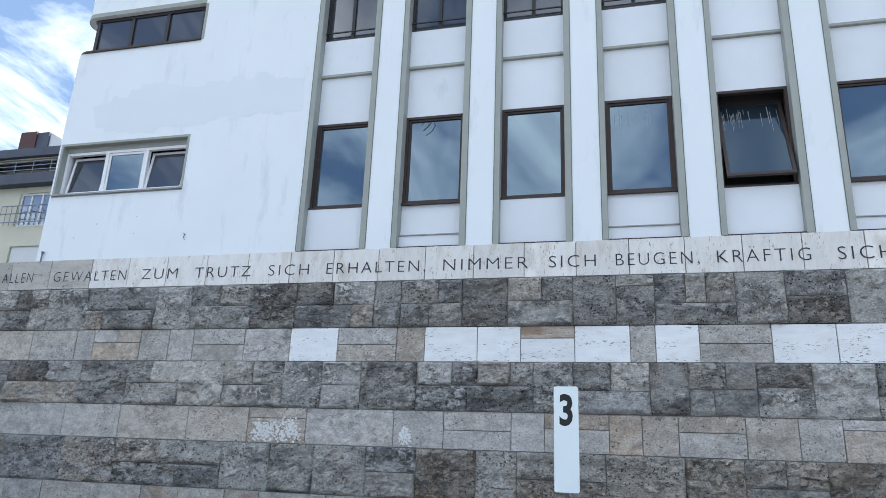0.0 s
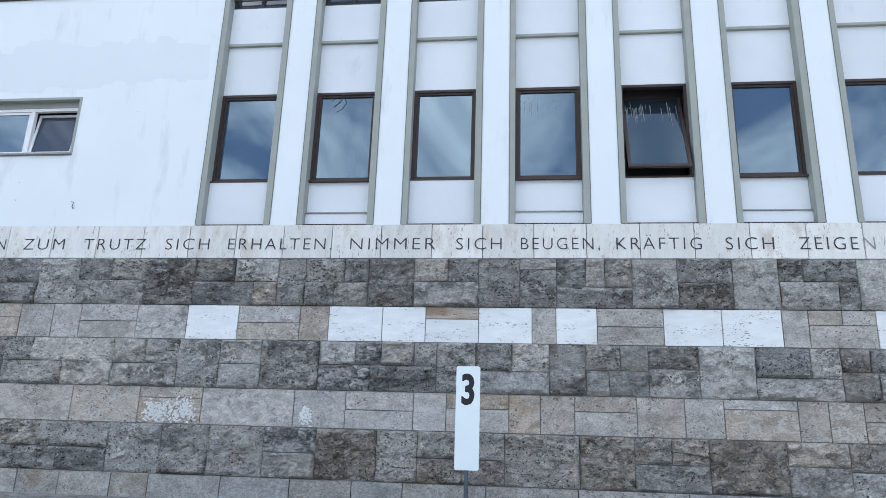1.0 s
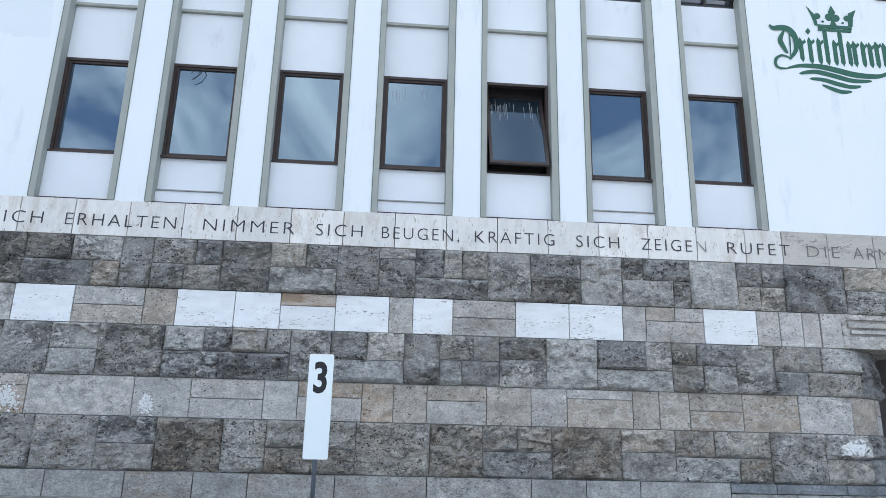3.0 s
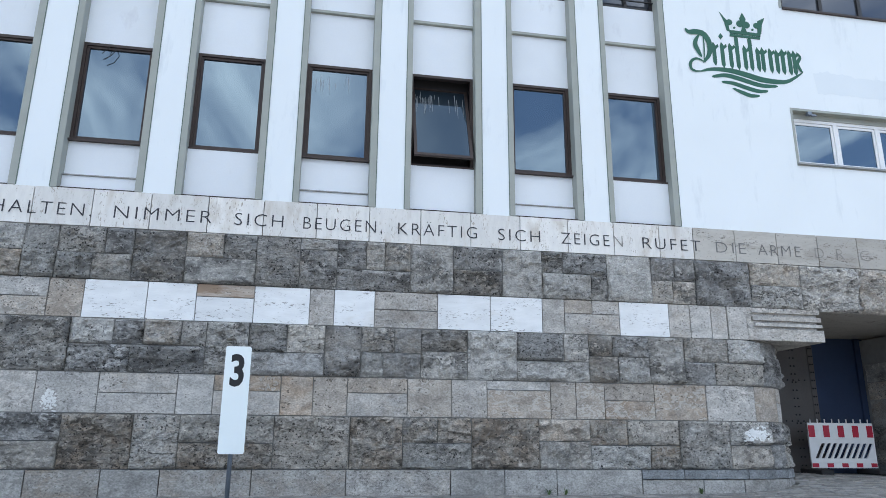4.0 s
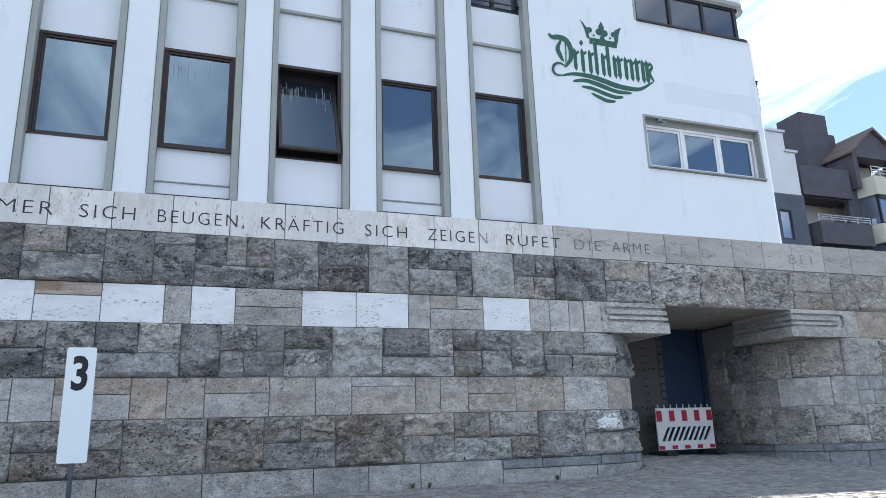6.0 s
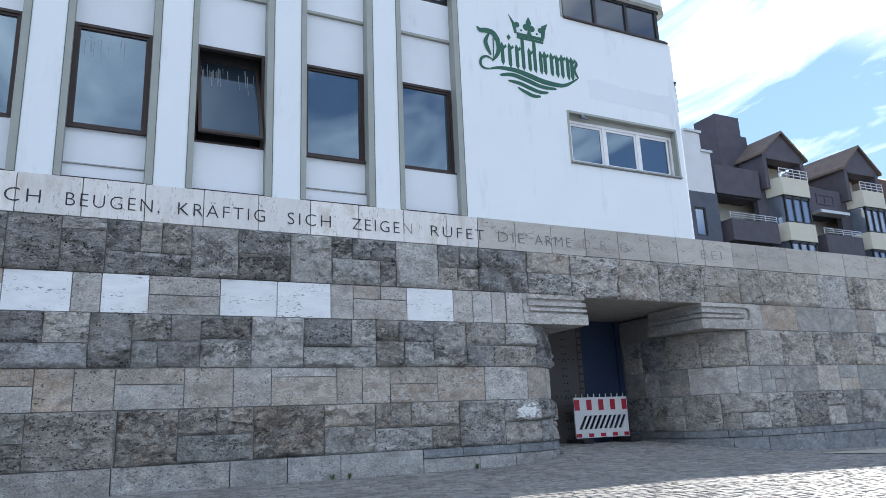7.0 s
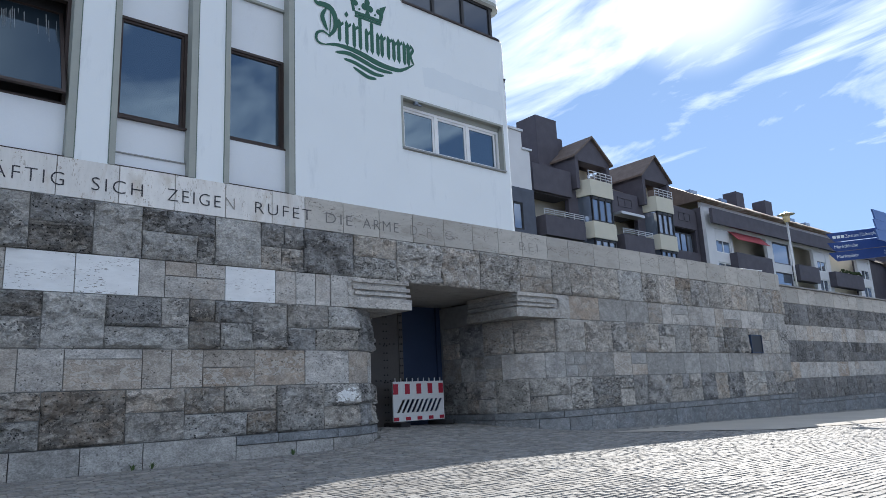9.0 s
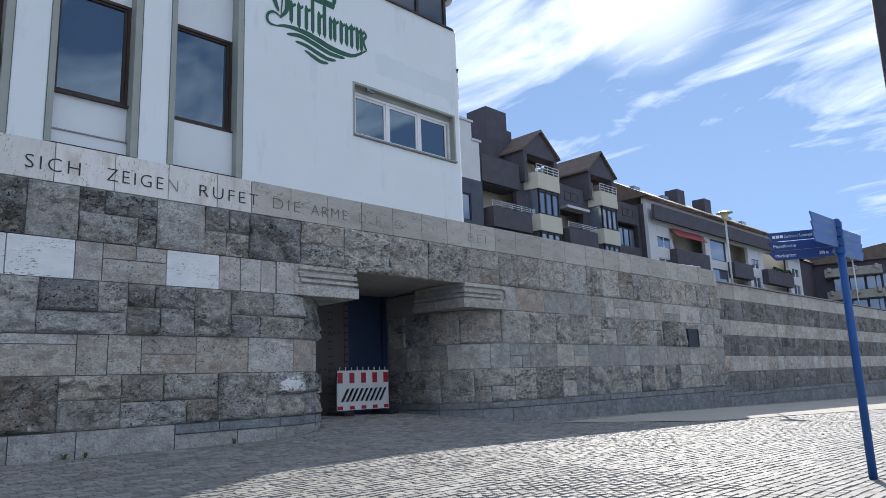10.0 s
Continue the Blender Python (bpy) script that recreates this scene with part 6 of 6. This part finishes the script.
stone(right_path, 28.43, 29.31, 2.74, 2.98, "rough", "rough_warm", gate_wall, rng, bold=0.3)
lay((3,), right_path, 29.31, 31.4 + 1.72, gate_wall, rng, bold=0.5, whole=0.72, quay=True)
lay((4, 5), right_path, U0, 31.4 + 1.72, gate_wall, rng, bold=0.5, whole=0.72, quay=True)
lay((7,), right_path, U0, 31.4 + 1.72, gate_wall, rng)
lay((6,), right_path, U0, 31.4 + 1.72, gate_wall, rng, low=-0.42)
lay((0, 1), right_path, 18.4, 31.4 + 1.72, gate_top, rng, bold=0.5, whole=0.72, quay=True)
lay((0, 1, 2, 3, 4, 5), far_path, 32.45, 78, far_wall, rng, dz=-0.31, fine=False, bold=0.5)
lay((7,), far_path, 32.45, 78, far_wall, rng, dz=-0.31, fine=False, bold=0.5)
lay((6,), far_path, 32.45, 78, far_wall, rng, low=-1.2, dz=-0.31, fine=False)
# rounded coping on the wall's end and the far wall
bm = bmesh.new()
slab(bm, [(32.4, 0.45), (95, 0.45), (95, 1.25), (32.4, 1.25)], 4.955, 5.01)
tagged(part("coping", bm, "mortar"), "dark weathered coping of the far wall", "coping", kind="structure")


from mathutils.bvhtree import BVHTree


# ---- lime left on a rough block beside the gate ----
def lime_on_rough(x0, x1, z0, z1, count, seed):
    rs = random.Random(seed)
    trees = []
    for ob in main_wall.children:
        if ob.name.startswith("stone") and x0 - 1.2 < ob.location.x < x1 + 1.2 and z0 - 0.7 < ob.location.z < z1 + 0.7:
            trees.append(BVHTree.FromPolygons([v.co + ob.location for v in ob.data.vertices], [tuple(p.vertices) for p in ob.data.polygons]))
    bm = bmesh.new()
    for k in range(count):
        cx = x0 + (x1 - x0) * rs.betavariate(2, 2)
        cz = z0 + (z1 - z0) * rs.betavariate(2, 2) + 0.12 * (cx - x0)
        r = rs.uniform(0.008, 0.026)
        ring = []
        for i in range(7):
            a = 2 * math.pi * i / 7
            q = r * rs.uniform(0.6, 1.3)
            p = Vector((cx + 1.3 * q * math.cos(a), -3.0, cz + q * math.sin(a)))
            hits = [h for h in (t.ray_cast(p, Vector((0, 1, 0))) for t in trees) if h[0] is not None]
            if hits:
                h = min(hits, key=lambda e: e[3])
                ring.append((h[0].x, h[0].y - 0.006 - 0.00003 * k, h[0].z))
        if len(ring) == 7:
            bm.faces.new([bm.verts.new(v) for v in ring])
    tagged(part("lime_patch", bm, "lime", main_wall, "flaking pale lime patch"), kind="stuff")


lime_on_rough(10.6, 11.2, 1.0, 1.26, 170, 8)


# ---- stone setts of the quay ----
def sett_field(x0, x1, y0, y1, skip=None, seed=3, size=(0.165, 0.115)):
    """Rows of setts as one mesh: domed tops, sloping sides, uneven heights."""
    rs = np.random.RandomState(seed)
    V, F = [], []
    y, row = y0, 0
    while y < y1:
        d = size[1] * rs.uniform(0.9, 1.1)
        x = x0 + rs.uniform(-0.15, 0)
        while x < x1:
            w = size[0] * rs.uniform(0.7, 1.5)
            yy = y + 0.03 * math.sin(x * 0.5 + y * 0.23) + rs.uniform(-0.008, 0.008)
            cx, cy = x + w / 2, yy + d / 2
            if skip is None or not skip(cx, cy):
                z = ground_z(cx, cy) + rs.uniform(-0.0035, 0.0035)
                g, t = 0.0025, 0.009
                tx, ty = rs.uniform(-0.0028, 0.0028, 2)
                n = len(V)
                V += [(x + g, yy + g, z - 0.03), (x + w - g, yy + g, z - 0.03), (x + w - g, yy + d - g, z - 0.03), (x + g, yy + d - g, z - 0.03),
                      (x + g + t, yy + g + t, z - tx - ty), (x + w - g - t, yy + g + t, z + tx - ty), (x + w - g - t, yy + d - g - t, z + tx + ty), (x + g + t, yy + d - g - t, z - tx + ty)]
                F += [(n + 4, n + 5, n + 6, n + 7), (n, n + 1, n + 5, n + 4), (n + 1, n + 2, n + 6, n + 5), (n + 2, n + 3, n + 7, n + 6), (n + 3, n, n + 4, n + 7)]
            x += w
        y += d
        row += 1
    return V, F


def not_quay(x, y):
    if y > -0.13:
        # only the floor of the passage
        if x < 10.65 or x > 18.2 or y > 3.35:
            return True
        if x < 12.35 and (x - LEFT_END) ** 2 + (y - R_GATE) ** 2 < (R_GATE + 0.1) ** 2:
            return True
        if x > 16.47 and (x - RIGHT_END) ** 2 + (y - R_GATE) ** 2 < (R_GATE + 0.1) ** 2:
            return True
        if y > R_GATE and not 12.4 < x < 16.4:
            return True
    if x > 18.25:
        outer, inner = walk_edges(x)
        if outer < y < inner:
            return True
    return 8.0 < x < 11.0 and -8.5 < y < -6.9


def setts(x0, x1, y0, y1, skip, seed, size=(0.165, 0.115)):
    V, F = sett_field(x0, x1, y0, y1, skip, seed, size)
    me = bpy.data.meshes.new("setts")
    me.from_pydata(V, [], F)
    me.materials.append(M["cobble"])
    return tagged(new("setts", me), "worn grey stone setts of the quay, in rows", "setts", kind="stuff")


setts(3.0, 26.0, -16.0, 3.4, not_quay, 3)
setts(26.0, 60.0, -13.0, 0.0, lambda x, y: not_quay(x, y), 4, (0.22, 0.15))
setts(-16.0, 3.0, -16.0, -0.13, None, 5, (0.19, 0.13))
# the setts nearest the finger post, one by one
kinds = []
for s in range(6):
    rs = random.Random(40 + s)
    w, d, t = 0.150 * rs.uniform(0.95, 1.05), 0.098, 0.016
    bm = bmesh.new()
    vs = [bm.verts.new(p) for p in ((-w / 2, -d / 2, -0.03), (w / 2, -d / 2, -0.03), (w / 2, d / 2, -0.03), (-w / 2, d / 2, -0.03),
                                    (-w / 2 + t, -d / 2 + t, rs.uniform(-0.004, 0.003)), (w / 2 - t, -d / 2 + t, rs.uniform(-0.004, 0.003)),
                                    (w / 2 - t, d / 2 - t, rs.uniform(-0.004, 0.003)), (-w / 2 + t, d / 2 - t, rs.uniform(-0.004, 0.003)))]
    for f in ((4, 5, 6, 7), (0, 1, 5, 4), (1, 2, 6, 5), (2, 3, 7, 6), (3, 0, 4, 7)):
        bm.faces.new([vs[i] for i in f])
    kinds.append(mesh_of(bm, "sett", "cobble_single"))
srng = random.Random(8)
for j in range(15):
    for i in range(19):
        x, y = 8.08 + i * 0.1585 + (0.06 if j % 2 else 0.0) + srng.uniform(-0.004, 0.004), -8.44 + j * 0.1085
        ob = new("sett", kinds[srng.randrange(6)])
        ob.location = (x, y, ground_z(x, y) + srng.uniform(-0.005, 0.005))
        ob.rotation_euler = (0, 0, srng.uniform(-0.05, 0.05))
        ob.parent = ground
